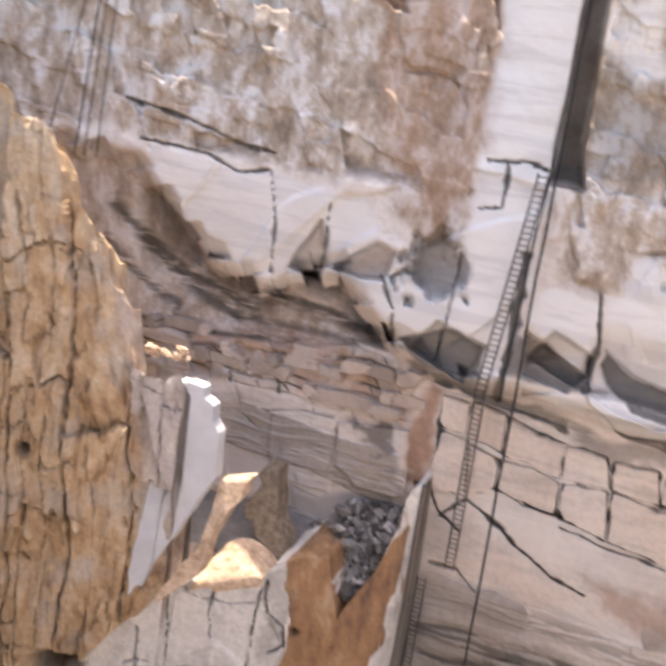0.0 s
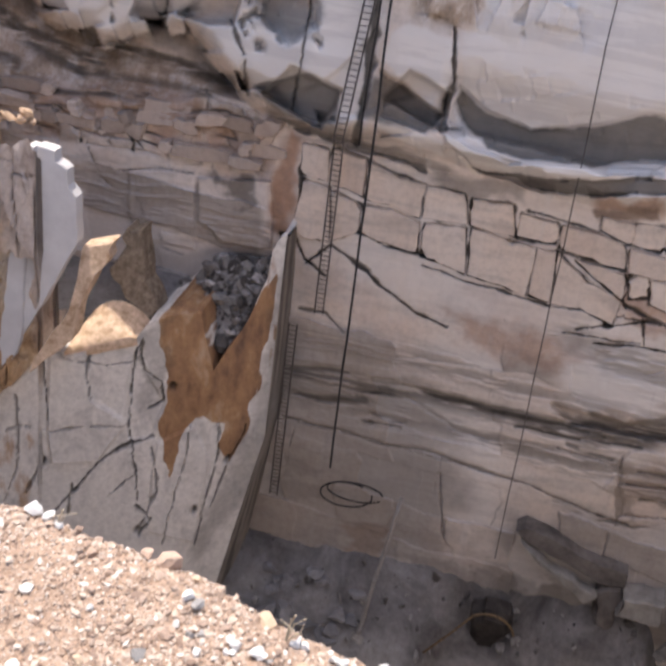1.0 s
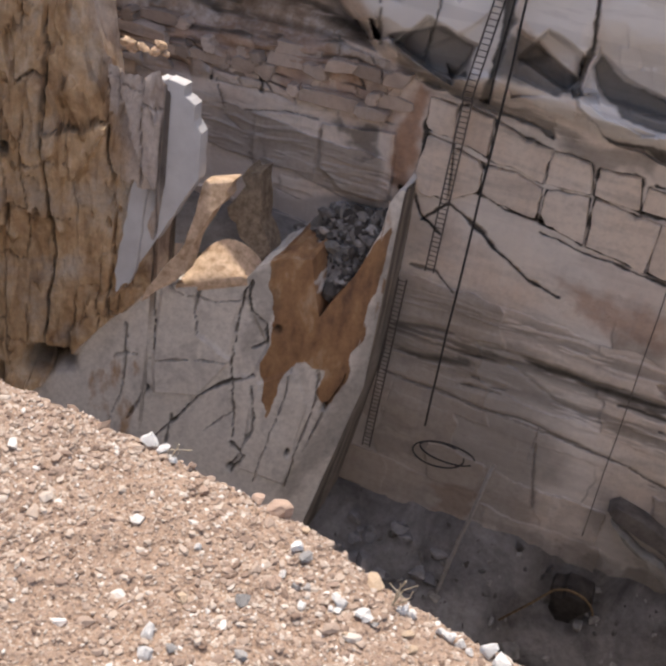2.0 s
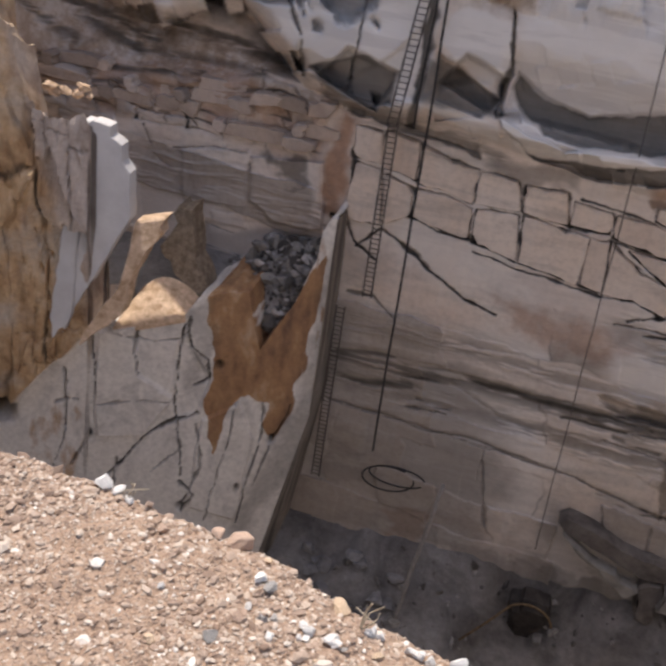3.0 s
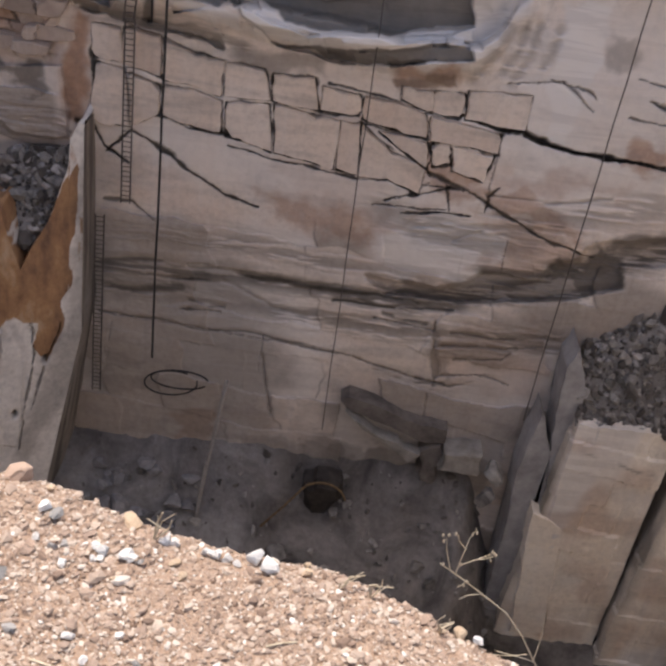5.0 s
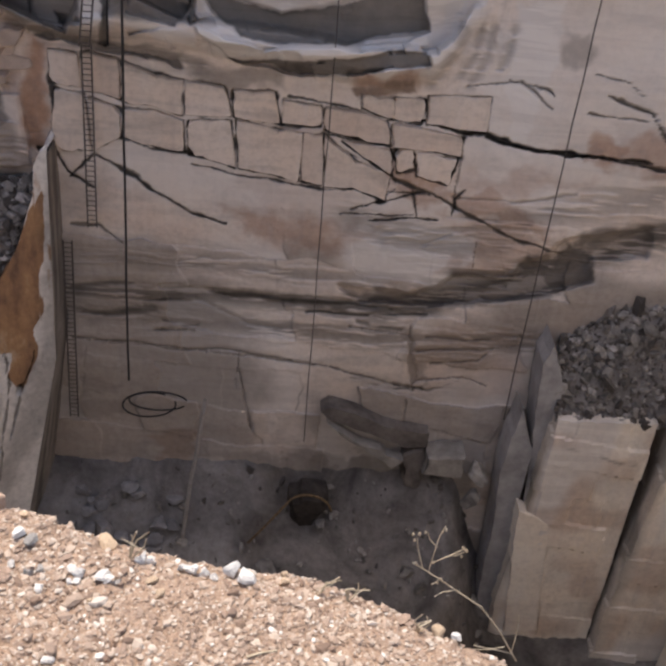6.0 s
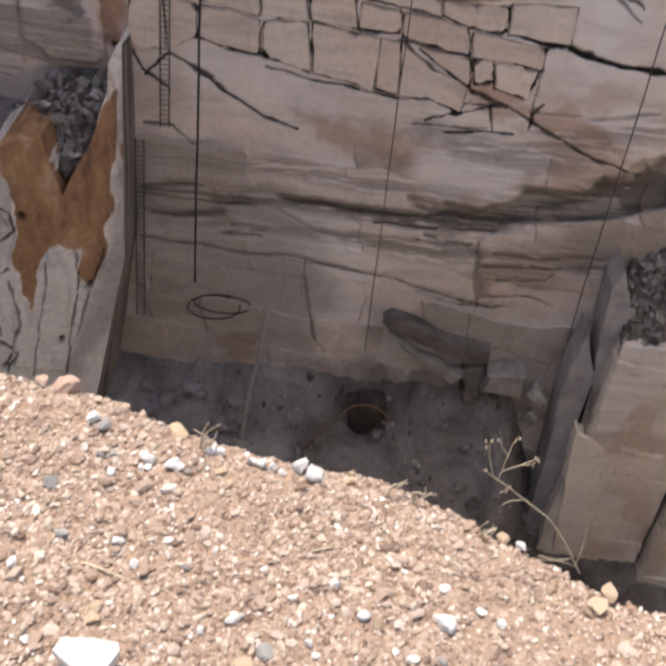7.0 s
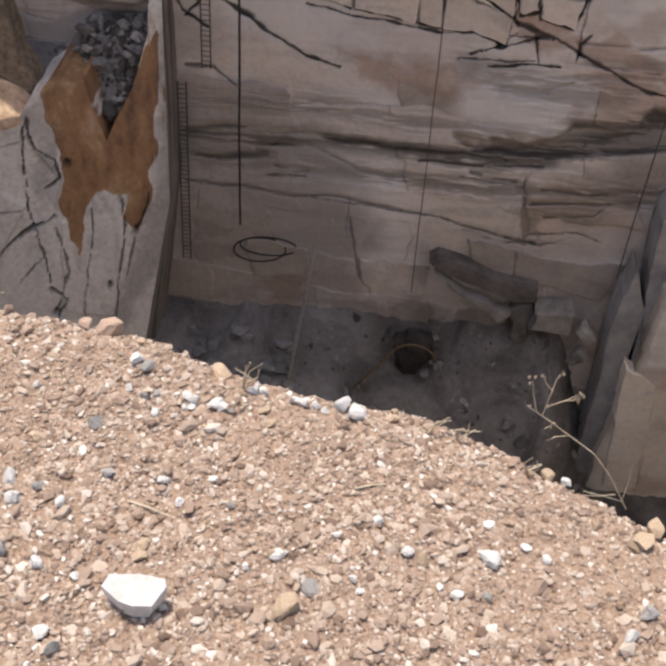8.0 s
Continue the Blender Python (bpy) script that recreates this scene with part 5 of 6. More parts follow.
for k in range(95):
    x, y = rnd.uniform(16.9, 24.0), rnd.uniform(45.0, 47.9)
    s = min(1.3, 0.62 * math.exp(rnd.gauss(0, 0.45)))
    put_rock("rock", (ROCKS if k % 4 == 0 else MUD_ROCKS)[k % 7], x, y, float(east_heap(x, y)) + 0.12 * s, s, rnd, "broken grey marble rock in the rubble heap on the bench", "rock", "rubble on the east bench")
for k in range(40):
    x, y = rnd.uniform(-11.5, 15.0), rnd.uniform(42.5, 47.2)
    s = min(2.2, 0.55 * math.exp(rnd.gauss(0, 0.5)))
    put_rock("rock", MUD_ROCKS[k % 7], x, y, floor_at(x, y) + 0.12 * s, s, rnd, "dusty marble rock lying on the pit floor", "rock", "rocks on the pit floor")
for k in range(26):
    x, y = rnd.uniform(-10.8, -5.0), rnd.uniform(43.0, 46.4)
    s = rnd.uniform(0.5, 1.7)
    put_rock("boulder", DUST_ROCKS[k % 7], x, y, floor_at(x, y) + 0.2 * s, s, rnd, "pale bluish marble boulder heaped at the foot of the wall", "boulder", "boulders at the wall foot")
for x, y, z, s in ((13.1, 46.2, -38.8, 1.9), (13.0, 46.0, -40.6, 1.8)):
    put_rock("boulder", MUD_ROCKS[1], x, y, z, s, rnd, "rounded pale boulder at the foot of the wall", "boulder", "rounded boulders", 0.95)


# ---------------------------------------------------------------- prisms cut from a plan in the wall plane
def prism(P, y_of, thick, inset=0.12, seed=1, rough=0.06, lean=0.0):
    """A plate with the outline P (x, z), its front at y_of(x, z), thick metres deep, with worn edges."""
    r = random.Random(seed)
    ring = []
    for a, b in zip(P, P[1:] + P[:1]):
        n = max(2, int(math.hypot(b[0] - a[0], b[1] - a[1]) / 0.5))
        for k in range(n):
            t = k / n
            ring.append(Vector((a[0] + (b[0] - a[0]) * t + r.uniform(-rough, rough), a[1] + (b[1] - a[1]) * t + r.uniform(-rough, rough))))
    c = sum(ring, Vector((0, 0))) / len(ring)
    bm = bmesh.new()
    rows = []
    for ins, dep in ((inset, 0.0), (0.0, inset), (0.0, thick)):
        row = []
        for q in ring:
            p = q + (c - q).normalized() * ins
            row.append(bm.verts.new((p.x, float(y_of(p.x, p.y)) + dep + lean * (p.y - c.y), p.y)))
        rows.append(row)
    n = len(ring)
    for a, b in zip(rows, rows[1:]):
        for i in range(n):
            bm.faces.new((a[i], a[(i + 1) % n], b[(i + 1) % n], b[i]))
    bm.faces.new(rows[0])
    bm.faces.new(rows[-1])
    bmesh.ops.triangulate(bm, faces=[f for f in bm.faces if len(f.verts) > 4])
    bmesh.ops.recalc_face_normals(bm, faces=bm.faces)
    return bm


def front_y(off):
    return lambda x, z: float(left_front(np.array(x), np.array(z))) + off


tagged(mesh_ob("leaning_slab", prism(pts("-22.0,-15.1 -21.3,-15.3 -21.25,-15.8 -20.8,-16.2 -20.75,-17.0 -20.4,-17.5 -20.3,-19.8 -21.0,-21.3 -22.6,-24.7 -22.5,-20"), front_y(-0.5), 0.7, 0.04, 3, 0.03), M_SLAB),
       "tall smooth pale grey marble slab leaning against the crag", "stone slab")
tagged(mesh_ob("leaning_slab", prism(pts("-22.3,-15.0 -22.0,-15.1 -22.3,-18 -22.6,-24.9 -23.3,-27 -23.5,-25 -22.9,-19"), front_y(-0.75), 0.8, 0.05, 4), M_SLAB),
       "narrow pale marble slab standing beside the leaning slab", "stone slab")
M_FIN = plain_rock("ochre_stone", (0.34, 0.21, 0.12), (0.80, 0.61, 0.45), 2.2, 0.85, 0.08, 0.14)
M_BROWN = plain_rock("brown_stone", (0.12, 0.085, 0.06), (0.36, 0.29, 0.22), 2.6, 0.9, 0.1, 0.2)
tagged(mesh_ob("rock_fin", prism(pts("-20.2,-20.1 -18.9,-19.9 -19.0,-20.6 -19.4,-21.2 -19.8,-22.6 -20.1,-24.3 -21.0,-25.4 -21.8,-26.0 -21.3,-24.8 -20.6,-23.6 -20.2,-21.9 -20.1,-20.8"), front_y(-1.0), 0.9, 0.10, 5, 0.10, 0.3), M_FIN),
       "sunlit ochre fin of rock leaning over the ledge", "rock")
tagged(mesh_ob("rock_column", prism(pts("-19.1,-20.0 -18.6,-20.2 -18.3,-20.1 -18.2,-21.5 -17.9,-22.8 -17.4,-24.3 -17.5,-25.0 -18.2,-24.6 -18.8,-23.7 -19.3,-22.9 -19.7,-22.6 -19.4,-21.5 -19.1,-20.8"), front_y(1.7), 1.4, 0.06, 6, 0.16, 0.05), M_BROWN),
       "dark brown weathered rock column behind the ledge", "rock")
bm = bmesh.new()                                      # rounded ledge top that slopes back to the column
rows = []
for j in range(9):
    v = j / 8
    row = []
    for i in range(17):
        u = i / 16
        x = -20.9 + 3.3 * u
        crown = math.sin(math.pi * min(1, max(0, (u + 0.05) / 1.05))) ** 0.8
        row.append(bm.verts.new((x, front_y(-0.28)(x, -25) + 1.9 * v, -25.75 + 0.85 * u + crown * 1.9 * v ** 0.8 * (1 - 0.25 * u))))
    rows.append(row)
for a, b in zip(rows, rows[1:]):
    for i in range(16):
        bm.faces.new((a[i], a[i + 1], b[i + 1], b[i]))
low = [bm.verts.new((v.co.x, v.co.y + 0.1, v.co.z - 0.5)) for v in rows[0]]
for i in range(16):
    bm.faces.new((low[i], low[i + 1], rows[0][i + 1], rows[0][i]))
bmesh.ops.recalc_face_normals(bm, faces=bm.faces)
tagged(mesh_ob("ledge_rock", bm, M_FIN, smooth=True), "smooth rounded ochre ledge rock in full sun", "rock")
rnd = random.Random(11)
OCHRE_ROCKS = [rock_mesh("rock", 300 + k, M_FIN) for k in range(4)]
for x, z in ((-24.2, -13.9), (-23.6, -14.1), (-23.1, -14.2), (-22.6, -14.3), (-22.9, -13.9), (-24.0, -14.2)):
    put_rock("rock", OCHRE_ROCKS[rnd.randrange(4)], x, front_y(0.5)(x, z), z, rnd.uniform(0.5, 0.9), rnd, "sunlit broken ochre rock lying on top of the crag", "rock", "rocks on the crag")


# ---------------------------------------------------------------- ladders, cables, pole
def tube(bm, a, b, r, n=6):
    a, b = Vector(a), Vector(b)
    m = (b - a).to_track_quat("Z", "Y").to_matrix()
    ends = [[bm.verts.new(p + m @ Vector((r * math.cos(6.2832 * i / n), r * math.sin(6.2832 * i / n), 0))) for i in range(n)] for p in (a, b)]
    for i in range(n):
        bm.faces.new((ends[0][i], ends[0][(i + 1) % n], ends[1][(i + 1) % n], ends[1][i]))
    bm.faces.new(ends[0][::-1])
    bm.faces.new(ends[1])


def run(bm, line, r, n=6):
    """One bent tube along a line."""
    L = [Vector(p) for p in line]
    rings = []
    for i, p in enumerate(L):
        d = (L[min(i + 1, len(L) - 1)] - L[max(i - 1, 0)]).normalized()
        a = d.cross(Vector((0.31, 0.95, 0.05))).normalized()
        b = d.cross(a)
        rings.append([bm.verts.new(p + r * (math.cos(6.2832 * k / n) * a + math.sin(6.2832 * k / n) * b)) for k in range(n)])
    for p, q in zip(rings, rings[1:]):
        for k in range(n):
            bm.faces.new((p[k], p[(k + 1) % n], q[(k + 1) % n], q[k]))
    bm.faces.new(rings[0][::-1])
    bm.faces.new(rings[-1])


def ladder(foot, head, label, width=0.46, pitch=0.28):
    base = new("ladder", None)
    base.location = foot
    foot, head = Vector((0, 0, 0)), Vector(head) - Vector(foot)
    side = Vector((width / 2, 0, 0))
    for s in (-1, 1):
        bm = bmesh.new()
        tube(bm, foot + side * s, head + side * s, 0.045)
        part("rail", bm, M_IRON, base)
    n = int(head.length / pitch)
    bm = bmesh.new()
    tube(bm, -side, side, 0.024)
    first = part("rung", bm, M_IRON, base)
    first.location = head * (0.5 / n)
    for k in range(1, n):
        ob = new("rung", first.data)
        ob.parent = base
        ob.location = head * ((k + 0.5) / n)
    return tagged(base, label, "ladder", "quarry ladders")


ladder((-9.45, 47.35, -24.4), (-9.3, 47.2, -14.6), "long dark iron ladder fixed to the marble wall")
ladder((-8.95, 45.0, -14.0), (-7.7, 45.0, -3.2), "long dark iron ladder on the overhanging white rock")
ladder((-11.0, 47.2, -37.0), (-10.75, 47.2, -25.2), "dark iron ladder standing in the corner of the pit")


def cable(name, line, r, material, label, category):
    bm = bmesh.new()
    run(bm, line, r)
    return tagged(mesh_ob(name, bm, material, smooth=True), label, category)


def sag(a, b, n=10, drop=0.0, wob=0.04, seed=1):
    r = random.Random(seed)
    a, b = Vector(a), Vector(b)
    return [tuple(a.lerp(b, i / n) + Vector((r.uniform(-wob, wob), 0, -drop * 4 * (i / n) * (1 - i / n)))) for i in range(n + 1)]


cable("hanging_cable", sag((-7.0, 45.0, 6.6), (-7.15, 45.0, -3.0), 6) + sag((-7.2, 45.0, -3.6), (-7.45, 45.2, -32.6), 14, seed=2), 0.065, M_HOSE, "thick black cable hanging down the quarry wall", "cable")
cable("hanging_cable", sag((-7.25, 44.9, 6.6), (-7.35, 44.9, -3.2), 6, seed=3) + sag((-7.6, 45, -6), (-8.0, 45.3, -14), 6, seed=4), 0.05, M_HOSE, "black cable running down beside the white rock", "cable")
cable("hanging_cable", sag((1.95, 45.2, 6.6), (2.5, 45.6, -36.6), 18, seed=5), 0.03, M_IRON, "thin dark wire hanging over the overhang", "cable")
cable("hanging_cable", sag((14.3, 47.0, 6.6), (14.2, 47.0, -35.2), 18, seed=6), 0.035, M_IRON, "thin dark wire hanging down the marble wall", "cable")
for k, (a, b) in enumerate((((-31.2, 46, 6.6), (-34.4, 46, -5.0)), ((-30.6, 46, 6.6), (-32.2, 46, -6.2)), ((-30.9, 46, 6.6), (-32.8, 46, -6.2)), ((-30.2, 46, 6.6), (-31.4, 46, -6.2)))):
    cable("hanging_cable", sag(a, b, 8, seed=10 + k), 0.035 + 0.012 * (k == 2), M_HOSE, "slanting dark cable strung down behind the crag", "cable")
bm = bmesh.new()
for cx, cz, rx, rz, st in ((-6.05, -35.1, 1.65, 0.85, 0.2), (-6.55, -35.4, 1.5, 1.0, 0.9)):
    run(bm, [(cx + rx * math.cos(st + 5.6 * i / 28), 46.7 - 0.25 * math.sin(5.6 * i / 28), cz + rz * math.sin(st + 5.6 * i / 28)) for i in range(29)], 0.055)
tagged(mesh_ob("hose_coil", bm, M_HOSE, smooth=True), "coil of thick black hose hung on the pit wall", "hose")
bm = bmesh.new()
run(bm, sag((-3.35, 46.5, -34.6), (-4.6, 44.3, -45.2), 8, wob=0.05, seed=20), 0.13, 8)
tagged(mesh_ob("pole", bm, M_POLE, smooth=True), "long bleached timber pole leaning against the wall foot", "pole")
M_MUDBLOCK = plain_rock("dusty_marble", (0.17, 0.155, 0.145), (0.36, 0.335, 0.31), 1.0, 0.85, 0.05, 0.08)
# near-black, for the mound that stands in for a dark hollow
M_DARK = plain_rock("hollow_black", (0.018, 0.016, 0.015), (0.07, 0.06, 0.055), 1.2, 0.9, 0.1, 0.1)
M_GREYROCK = plain_rock("dark_grey_rock", (0.065, 0.057, 0.053), (0.19, 0.168, 0.155), 1.0, 0.9, 0.1, 0.1)
tagged(mesh_ob("fallen_slab", prism(pts("3.4,-35.5 3.9,-35.0 5.3,-35.4 6.9,-36.0 7.9,-36.4 10.0,-36.7 10.0,-37.7 8.5,-37.8 7.1,-37.2 5.4,-36.6 4.3,-36.2"), lambda x, z: 47.0, 1.2, 0.05, 8, 0.07), M_GREYROCK),
       "dark grey slab fallen aslant against the wall", "stone slab")
tagged(mesh_ob("fallen_slab", prism(pts("3.8,-35.9 5.3,-37.0 7.1,-37.9 8.7,-38.6 8.1,-39.2 6.1,-37.8 4.5,-36.7"), lambda x, z: 46.6, 0.8, 0.1, 18, 0.12), M_MUDBLOCK),
       "pale slab lying under the dark fallen slab", "stone slab")
# dark piece added in place of shade beside the fallen slab
tagged(mesh_ob("fallen_slab", prism(pts("8.6,-38.4 10.0,-37.9 10.0,-39.7 9.8,-41.3 9.0,-41.1"), lambda x, z: 47.0, 1.0, 0.15, 9, 0.2), M_GREYROCK),
       "dark upright piece standing in for shade at the wall foot", "stone slab")
M_BLUE = plain_rock("bluish_marble", (0.26, 0.25, 0.255), (0.46, 0.45, 0.455), 0.7, 0.75, 0.06, 0.06)
tagged(mesh_ob("leaning_slab", prism(pts("15.7,-28.8 15.3,-30.1 15.5,-33.4 15.9,-36.5 16.6,-40.9 17.4,-41.7 17.2,-37.7 17.0,-34.0 16.6,-31.2"), lambda x, z: 45.6, 2.2, 0.05, 21, 0.04), M_BLUE),
       "tall bluish grey marble slab against the east bench", "stone slab")
tagged(mesh_ob("leaning_slab", prism(pts("14.6,-35.0 14.3,-38.0 14.6,-42.5 14.8,-50.7 16.9,-50.9 16.1,-43.1 15.9,-40.9 16.7,-41.1 15.9,-36.2 14.8,-33.4"), lambda x, z: 45.6, 2.0, 0.05, 22, 0.05), M_BLUE),
       "broken bluish grey marble slab at the foot of the east bench", "stone slab")
tagged(mesh_ob("bench_block", prism(pts("15.6,-40.1 16.8,-40.5 17.7,-41.1 18.9,-50.7 16.7,-50.9 16.3,-47.3 15.8,-42.7"), lambda x, z: 44.5, 1.6, 0.06, 23, 0.06), M_CUT),
       "low pale tan marble block at the bench corner", "stone block")
tagged(mesh_ob("marble_block", prism(pts("10.0,-38.0 12.3,-37.8 12.3,-39.5 9.9,-39.4"), lambda x, z: 46.4, 1.6, 0.1, 10, 0.1), M_MUDBLOCK), "pale squared marble block at the wall foot", "stone block")
# the darkness of a hollow, put in as a near-black solid
tagged(mesh_ob("scorched_mound", prism(pts("1.9,-40.6 2.8,-39.9 4.0,-40.2 4.5,-41.6 3.9,-43.0 3.2,-44.6 2.6,-43.8 2.0,-42.4"), lambda x, z: 45.2, 1.6, 0.5, 12, 0.2, -0.25), M_DARK), "near-black mound standing in for a dark hollow in the pit floor", "heap")
M_RUSTPIPE = plain_rock("rusty_pipe", (0.08, 0.05, 0.03), (0.22, 0.15, 0.08), 5, 0.8, 0.1, 0.01)
bm = bmesh.new()
run(bm, [(3.0 + 1.5 * math.cos(a), 44.9, -41.6 + 1.5 * math.sin(a)) for a in np.linspace(0.2, 2.3, 14)] + [(0.9, 44.6, -42.0), (-0.4, 44.2, -43.6)], 0.07, 8)
tagged(mesh_ob("bent_pipe", bm, M_RUSTPIPE, smooth=True), "bent rusty yellow pipe arching over the dark hollow", "pipe")

# ---------------------------------------------------------------- stones and plants on the rim
def rim_stone(x, y, w, tall, material, label, seed, group="stones on the rim"):
    me = rock_mesh("stone", seed, material, 14)
    ob = new("stone", me)
    ob.scale = (w, w * 0.8, max(0.5 * w, tall))
    ob.rotation_euler = (0, 0, seed * 1.7)
    ob.location = (x, y + 0.3 * w, float(rim_height(np.array(x), np.array(y))) + 0.28 * ob.scale[2])
    return tagged(ob, label, "stone", group)


P = pts("-0.36,-0.03 -0.395,0.012 -0.385,0.05 -0.33,0.062 -0.285,0.055 -0.28,0.03 -0.30,-0.035 -0.335,-0.04")
bm = bmesh.new()
rings = []
for sc, z in ((0.72, -0.004), (0.86, 0.016), (1.0, 0.036), (0.97, 0.046)):
    rings.append([bm.verts.new(((p[0] + 0.335) * sc * 0.98 - 0.335, 0.957 + p[1] * sc * 0.52, z + 0.18 * p[1] * (z > 0.02))) for p in P])
for a, b in zip(rings, rings[1:]):
    for i in range(8):
        bm.faces.new((a[i], a[(i + 1) % 8], b[(i + 1) % 8], b[i]))
bm.faces.new(rings[-1])
bmesh.ops.recalc_face_normals(bm, faces=bm.faces)
tagged(mesh_ob("stone", bm, M_STONE_WHITE), "flat angular white marble stone on the gravel", "stone")
WHITE, TAN, RED, GREY = M_STONE_WHITE, M_STONE_TAN, M_STONE_RED, M_STONE_GREY
LABEL = {id(WHITE): "white marble stone lying in the gravel", id(TAN): "tan stone lying in the gravel", id(RED): "reddish clay stone lying in the gravel", id(GREY): "grey stone lying in the gravel"}
for k, (x, y, w, h, m) in enumerate(((-0.082, 0.965, 0.066, 0.05, TAN), (-0.040, 1.02, 0.055, 0.02, GREY), (0.272, 1.11, 0.060, 0.03, WHITE), (-0.108, 1.08, 0.048, 0.02, WHITE),
        (-0.352, 1.05, 0.045, 0.03, TAN), (-0.613, 1.14, 0.045, 0.03, WHITE), (0.012, 1.44, 0.060, 0.045, WHITE), (-0.02, 1.46, 0.05, 0.05, WHITE), (-0.47, 1.535, 0.058, 0.035, WHITE), (-0.445, 1.52, 0.045, 0.03, GREY),
        (0.429, 1.325, 0.034, 0.028, WHITE), (0.40, 1.335, 0.05, 0.02, TAN), (0.565, 1.18, 0.070, 0.04, TAN), (0.60, 1.235, 0.055, 0.045, TAN), (-0.56, 1.64, 0.080, 0.05, RED), (-0.615, 1.655, 0.05, 0.03, RED),
        (-0.333, 1.44, 0.036, 0.035, WHITE), (-0.345, 1.425, 0.03, 0.02, WHITE), (-0.275, 1.435, 0.050, 0.02, WHITE), (-0.25, 1.43, 0.03, 0.02, GREY), (-0.513, 1.35, 0.046, 0.02, GREY), (0.068, 1.18, 0.028, 0.026, WHITE),
        (0.365, 1.065, 0.045, 0.025, RED), (-0.53, 1.015, 0.032, 0.025, WHITE), (-0.207, 1.49, 0.034, 0.035, WHITE), (-0.19, 1.485, 0.025, 0.025, WHITE), (-0.10, 1.465, 0.036, 0.03, WHITE), (-0.125, 1.47, 0.030, 0.03, WHITE), (-0.075, 1.47, 0.03, 0.03, WHITE),
        (0.09, 1.455, 0.034, 0.025, TAN), (-0.29, 1.545, 0.06, 0.02, TAN), (0.33, 1.37, 0.04, 0.02, RED), (-0.93, 1.70, 0.065, 0.05, WHITE), (-0.89, 1.69, 0.05, 0.03, WHITE), (-0.85, 1.675, 0.045, 0.025, WHITE), (-0.80, 1.68, 0.03, 0.03, RED),
        (-0.48, 1.62, 0.03, 0.025, TAN), (-0.40, 1.40, 0.035, 0.02, WHITE), (-0.47, 1.43, 0.035, 0.025, RED), (-0.41, 1.45, 0.03, 0.02, GREY), (-0.62, 1.30, 0.04, 0.02, TAN), (0.15, 1.10, 0.04, 0.02, TAN), (-0.344, 1.455, 0.03, 0.021, WHITE), (-0.330, 1.427, 0.028, 0.020, WHITE), (-0.268, 1.427, 0.036, 0.025, WHITE), (-0.214, 1.489, 0.03, 0.021, WHITE), (-0.080, 1.469, 0.03, 0.021, WHITE), (-0.057, 1.456, 0.026, 0.018, WHITE), (-0.636, 1.191, 0.045, 0.032, WHITE), (-0.616, 1.141, 0.04, 0.028, WHITE), (-0.521, 1.143, 0.034, 0.024, WHITE), (-0.528, 1.011, 0.042, 0.029, WHITE), (-0.455, 0.994, 0.03, 0.021, WHITE), (-0.479, 0.875, 0.04, 0.028, WHITE), (-0.162, 1.057, 0.025, 0.017, WHITE), (0.126, 1.118, 0.036, 0.025, WHITE), (0.032, 1.054, 0.028, 0.020, WHITE), (0.064, 1.185, 0.026, 0.018, WHITE), (0.343, 1.150, 0.03, 0.021, WHITE), (0.516, 0.986, 0.04, 0.028, WHITE), (0.218, 1.034, 0.034, 0.024, WHITE), (-0.304, 1.177, 0.026, 0.018, WHITE), (-0.349, 1.232, 0.036, 0.025, WHITE), (-0.471, 1.468, 0.03, 0.021, WHITE), (-0.656, 1.442, 0.03, 0.021, WHITE), (0.188, 1.053, 0.026, 0.018, WHITE),
        (0.047, 1.032, 0.024, 0.017, WHITE), (-0.115, 1.468, 0.034, 0.024, WHITE), (-0.109, 1.082, 0.045, 0.032, TAN), (0.548, 1.183, 0.05, 0.035, TAN), (-0.351, 1.062, 0.05, 0.035, TAN), (0.087, 1.484, 0.03, 0.021, TAN), (-0.159, 1.397, 0.03, 0.021, TAN), (0.314, 1.203, 0.03, 0.021, TAN), (0.483, 1.230, 0.035, 0.025, TAN), (-0.181, 1.429, 0.03, 0.021, TAN), (-0.292, 1.367, 0.03, 0.021, TAN), (-0.455, 1.229, 0.04, 0.028, GREY), (-0.211, 1.185, 0.03, 0.021, GREY), (-0.575, 1.178, 0.035, 0.025, GREY), (0.271, 1.040, 0.03, 0.021, GREY), (-0.449, 0.849, 0.04, 0.028, GREY), (-0.429, 1.437, 0.03, 0.021, GREY), (0.361, 1.062, 0.045, 0.032, RED), (-0.200, 1.026, 0.032, 0.022, RED), (-0.476, 1.412, 0.036, 0.025, RED), (-0.100, 0.898, 0.035, 0.025, RED), (-0.027, 0.915, 0.04, 0.028, RED), (-0.731, 1.609, 0.04, 0.028, RED),
        (-0.60, 1.02, 0.045, 0.03, GREY), (0.55, 1.03, 0.05, 0.03, GREY), (0.38, 1.13, 0.03, 0.02, WHITE))):
    rim_stone(x, y, w, h, m, LABEL[id(m)], 400 + k)


def sprig(name, lines, r, label):
    base = new(name, None)
    base.location = lines[0][0]
    o = Vector(lines[0][0])
    for k, line in enumerate(lines):
        bm = bmesh.new()
        for i, (a, b) in enumerate(zip(line, line[1:])):
            tube(bm, Vector(a) - o, Vector(b) - o, r * (1 - 0.6 * i / len(line)) * (1 if k == 0 else 0.55), 5)
        part("stem" if k == 0 else "twig", bm, M_STRAW, base)
    return tagged(base, label, "dry plant")


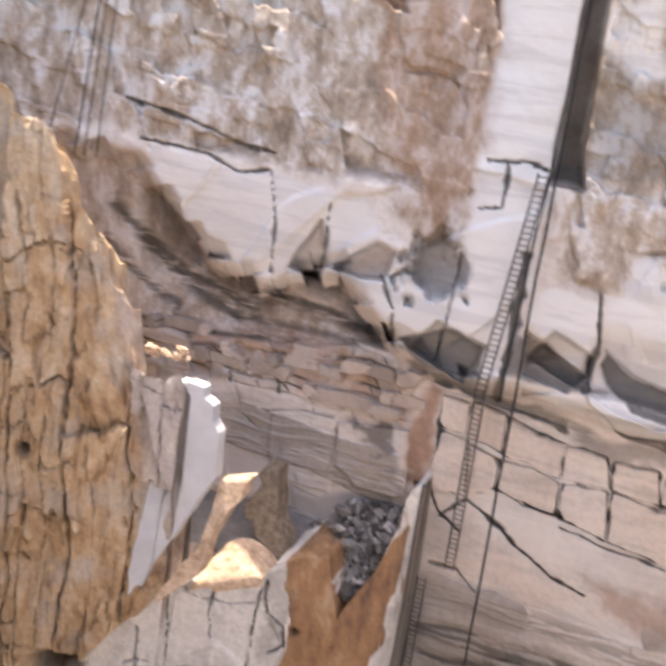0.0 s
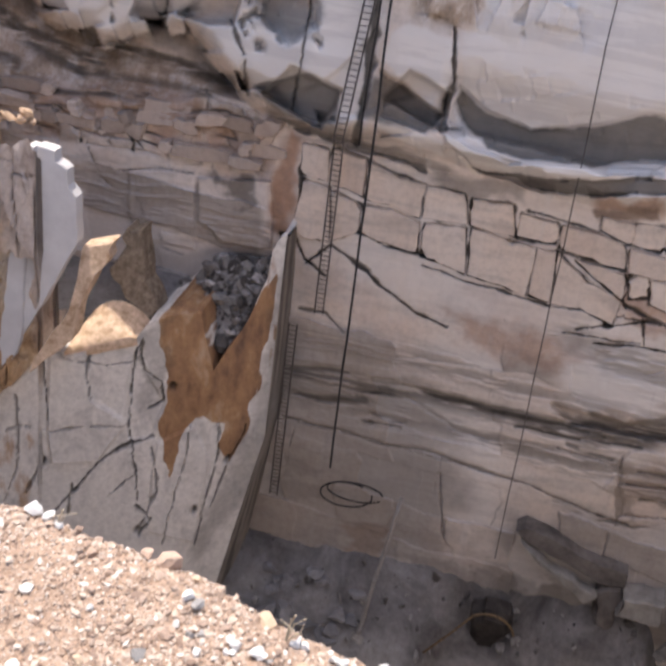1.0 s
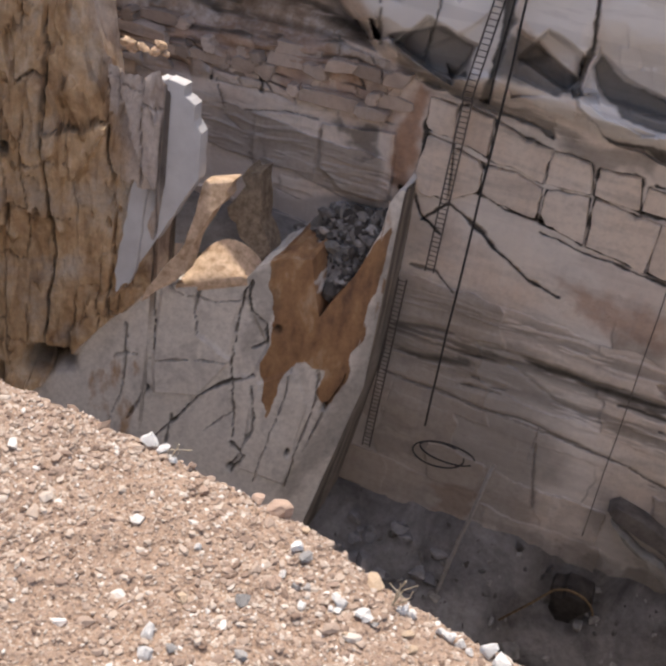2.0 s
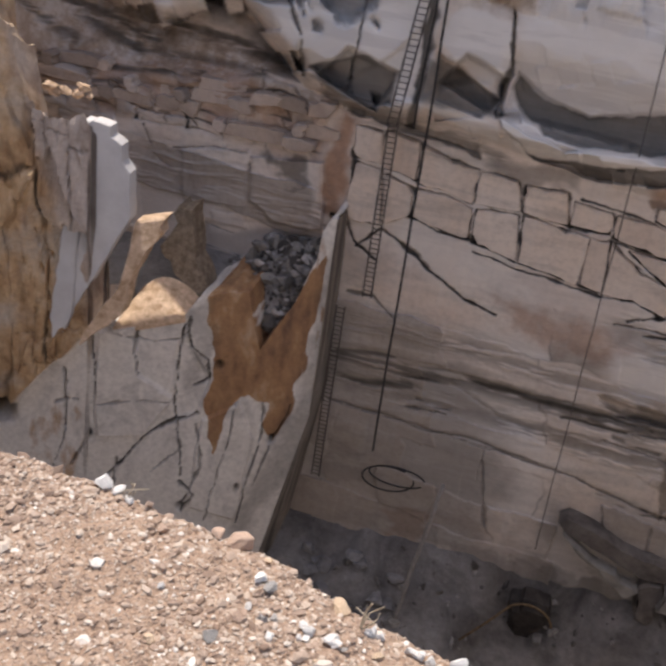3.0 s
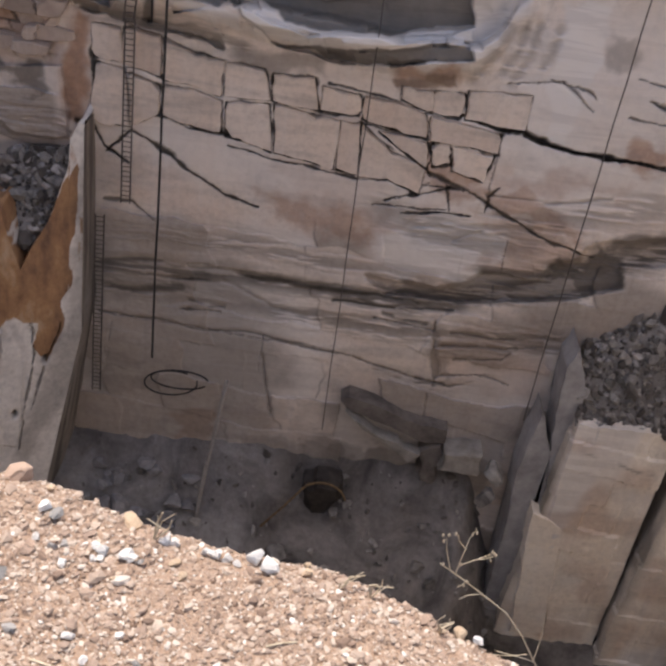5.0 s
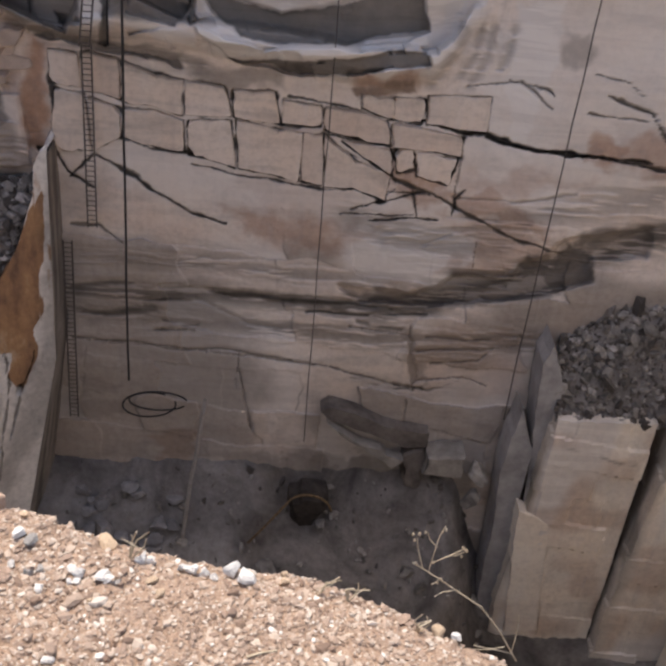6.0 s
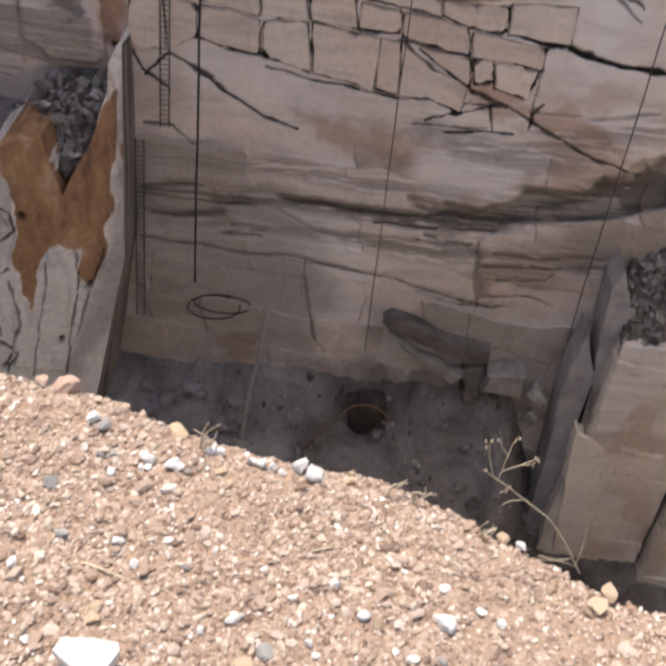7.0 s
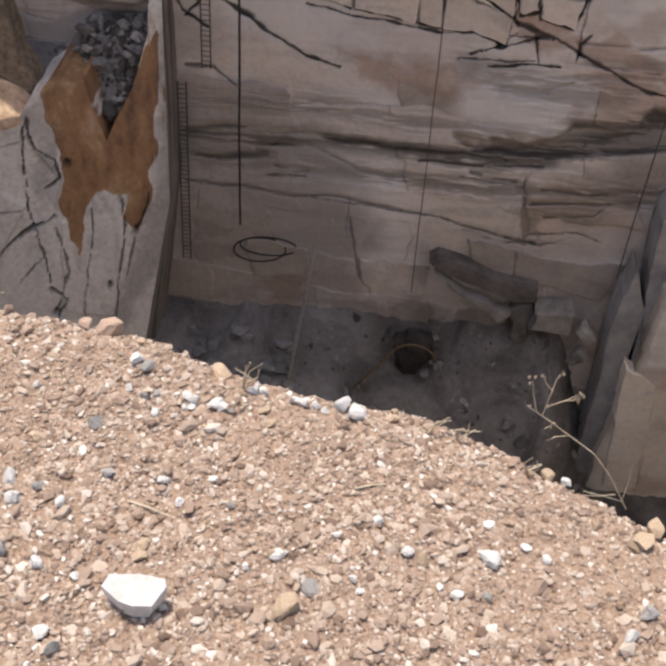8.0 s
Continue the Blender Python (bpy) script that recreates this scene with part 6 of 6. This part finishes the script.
plant = sprig("dry_plant", [
    [(0.550, 1.30, -0.02), (0.500, 1.30, 0.068), (0.456, 1.30, 0.128), (0.40, 1.30, 0.172), (0.363, 1.30, 0.201), (0.31, 1.30, 0.239)],
    [(0.342, 1.30, 0.215), (0.345, 1.30, 0.26), (0.352, 1.31, 0.30), (0.360, 1.31, 0.325)],
    [(0.345, 1.30, 0.24), (0.37, 1.29, 0.27), (0.395, 1.29, 0.29)],
    [(0.33, 1.30, 0.226), (0.318, 1.31, 0.262), (0.312, 1.31, 0.292)],
    [(0.40, 1.30, 0.172), (0.375, 1.30, 0.165), (0.36, 1.29, 0.163)],
    [(0.363, 1.30, 0.201), (0.36, 1.30, 0.19), (0.352, 1.30, 0.184)],
    [(0.536, 1.30, 0.0), (0.540, 1.31, 0.05), (0.535, 1.31, 0.10)],
    [(0.540, 1.30, 0.0), (0.50, 1.29, 0.022), (0.455, 1.29, 0.032)],
    [(0.52, 1.30, 0.02), (0.49, 1.30, 0.01), (0.46, 1.31, -0.005)],
    [(0.352, 1.31, 0.27), (0.335, 1.31, 0.29), (0.33, 1.31, 0.305)],
    [(0.37, 1.29, 0.27), (0.385, 1.30, 0.262), (0.40, 1.30, 0.272)]], 0.0018, "dry pale weed with seed heads at the gravel rim")
rnd = random.Random(3)
for k in range(16):                                  # seed heads
    tw = random.Random(k).choice([(0.360, 1.31, 0.325), (0.352, 1.31, 0.30), (0.395, 1.29, 0.29), (0.312, 1.31, 0.292), (0.31, 1.30, 0.239), (0.345, 1.30, 0.25), (0.33, 1.31, 0.305), (0.40, 1.30, 0.272), (0.535, 1.31, 0.10), (0.36, 1.30, 0.2)])
    bm = bmesh.new()
    bmesh.ops.create_icosphere(bm, subdivisions=1, radius=0.0032, matrix=Matrix.Translation(Vector(tw) - plant.location + Vector((rnd.uniform(-0.008, 0.008), 0, rnd.uniform(-0.012, 0.012)))) @ Matrix.Diagonal((0.7, 0.7, 1.5, 1)))
    part("seed_head", bm, M_STRAW, plant)
for x, y, n, h, lab in ((-0.235, 1.50, 5, 0.075, "small dry grass tuft at the rim"), (0.155, 1.44, 4, 0.055, "small dry grass tuft at the rim"), (0.22, 1.42, 4, 0.05, "small dry grass tuft at the rim"), (0.36, 1.36, 4, 0.05, "small dry grass tuft at the rim"), (-0.86, 1.69, 3, 0.06, "small dry grass tuft at the rim")):
    z = float(rim_height(np.array(x), np.array(y)))
    sprig("grass_tuft", [[(x, y, z - 0.005), (x + rnd.uniform(-0.2, 0.45) * h, y + rnd.uniform(-0.2, 0.2) * h, z + 0.55 * h), (x + rnd.uniform(-0.4, 1.0) * h, y, z + rnd.uniform(0.7, 1.1) * h)] for _ in range(n)], 0.0026, lab)
for x, y, a, l in ((-0.40, 1.18, -0.3, 0.09), (0.02, 1.26, 0.3, 0.06)):
    z = float(rim_height(np.array(x), np.array(y))) + 0.008
    sprig("dry_twig", [[(x, y, z), (x + l * 0.5 * math.cos(a), y + l * 0.5 * math.sin(a), z + 0.003), (x + l * math.cos(a), y + l * math.sin(a), z)]], 0.003, "short dry twig lying on the gravel")
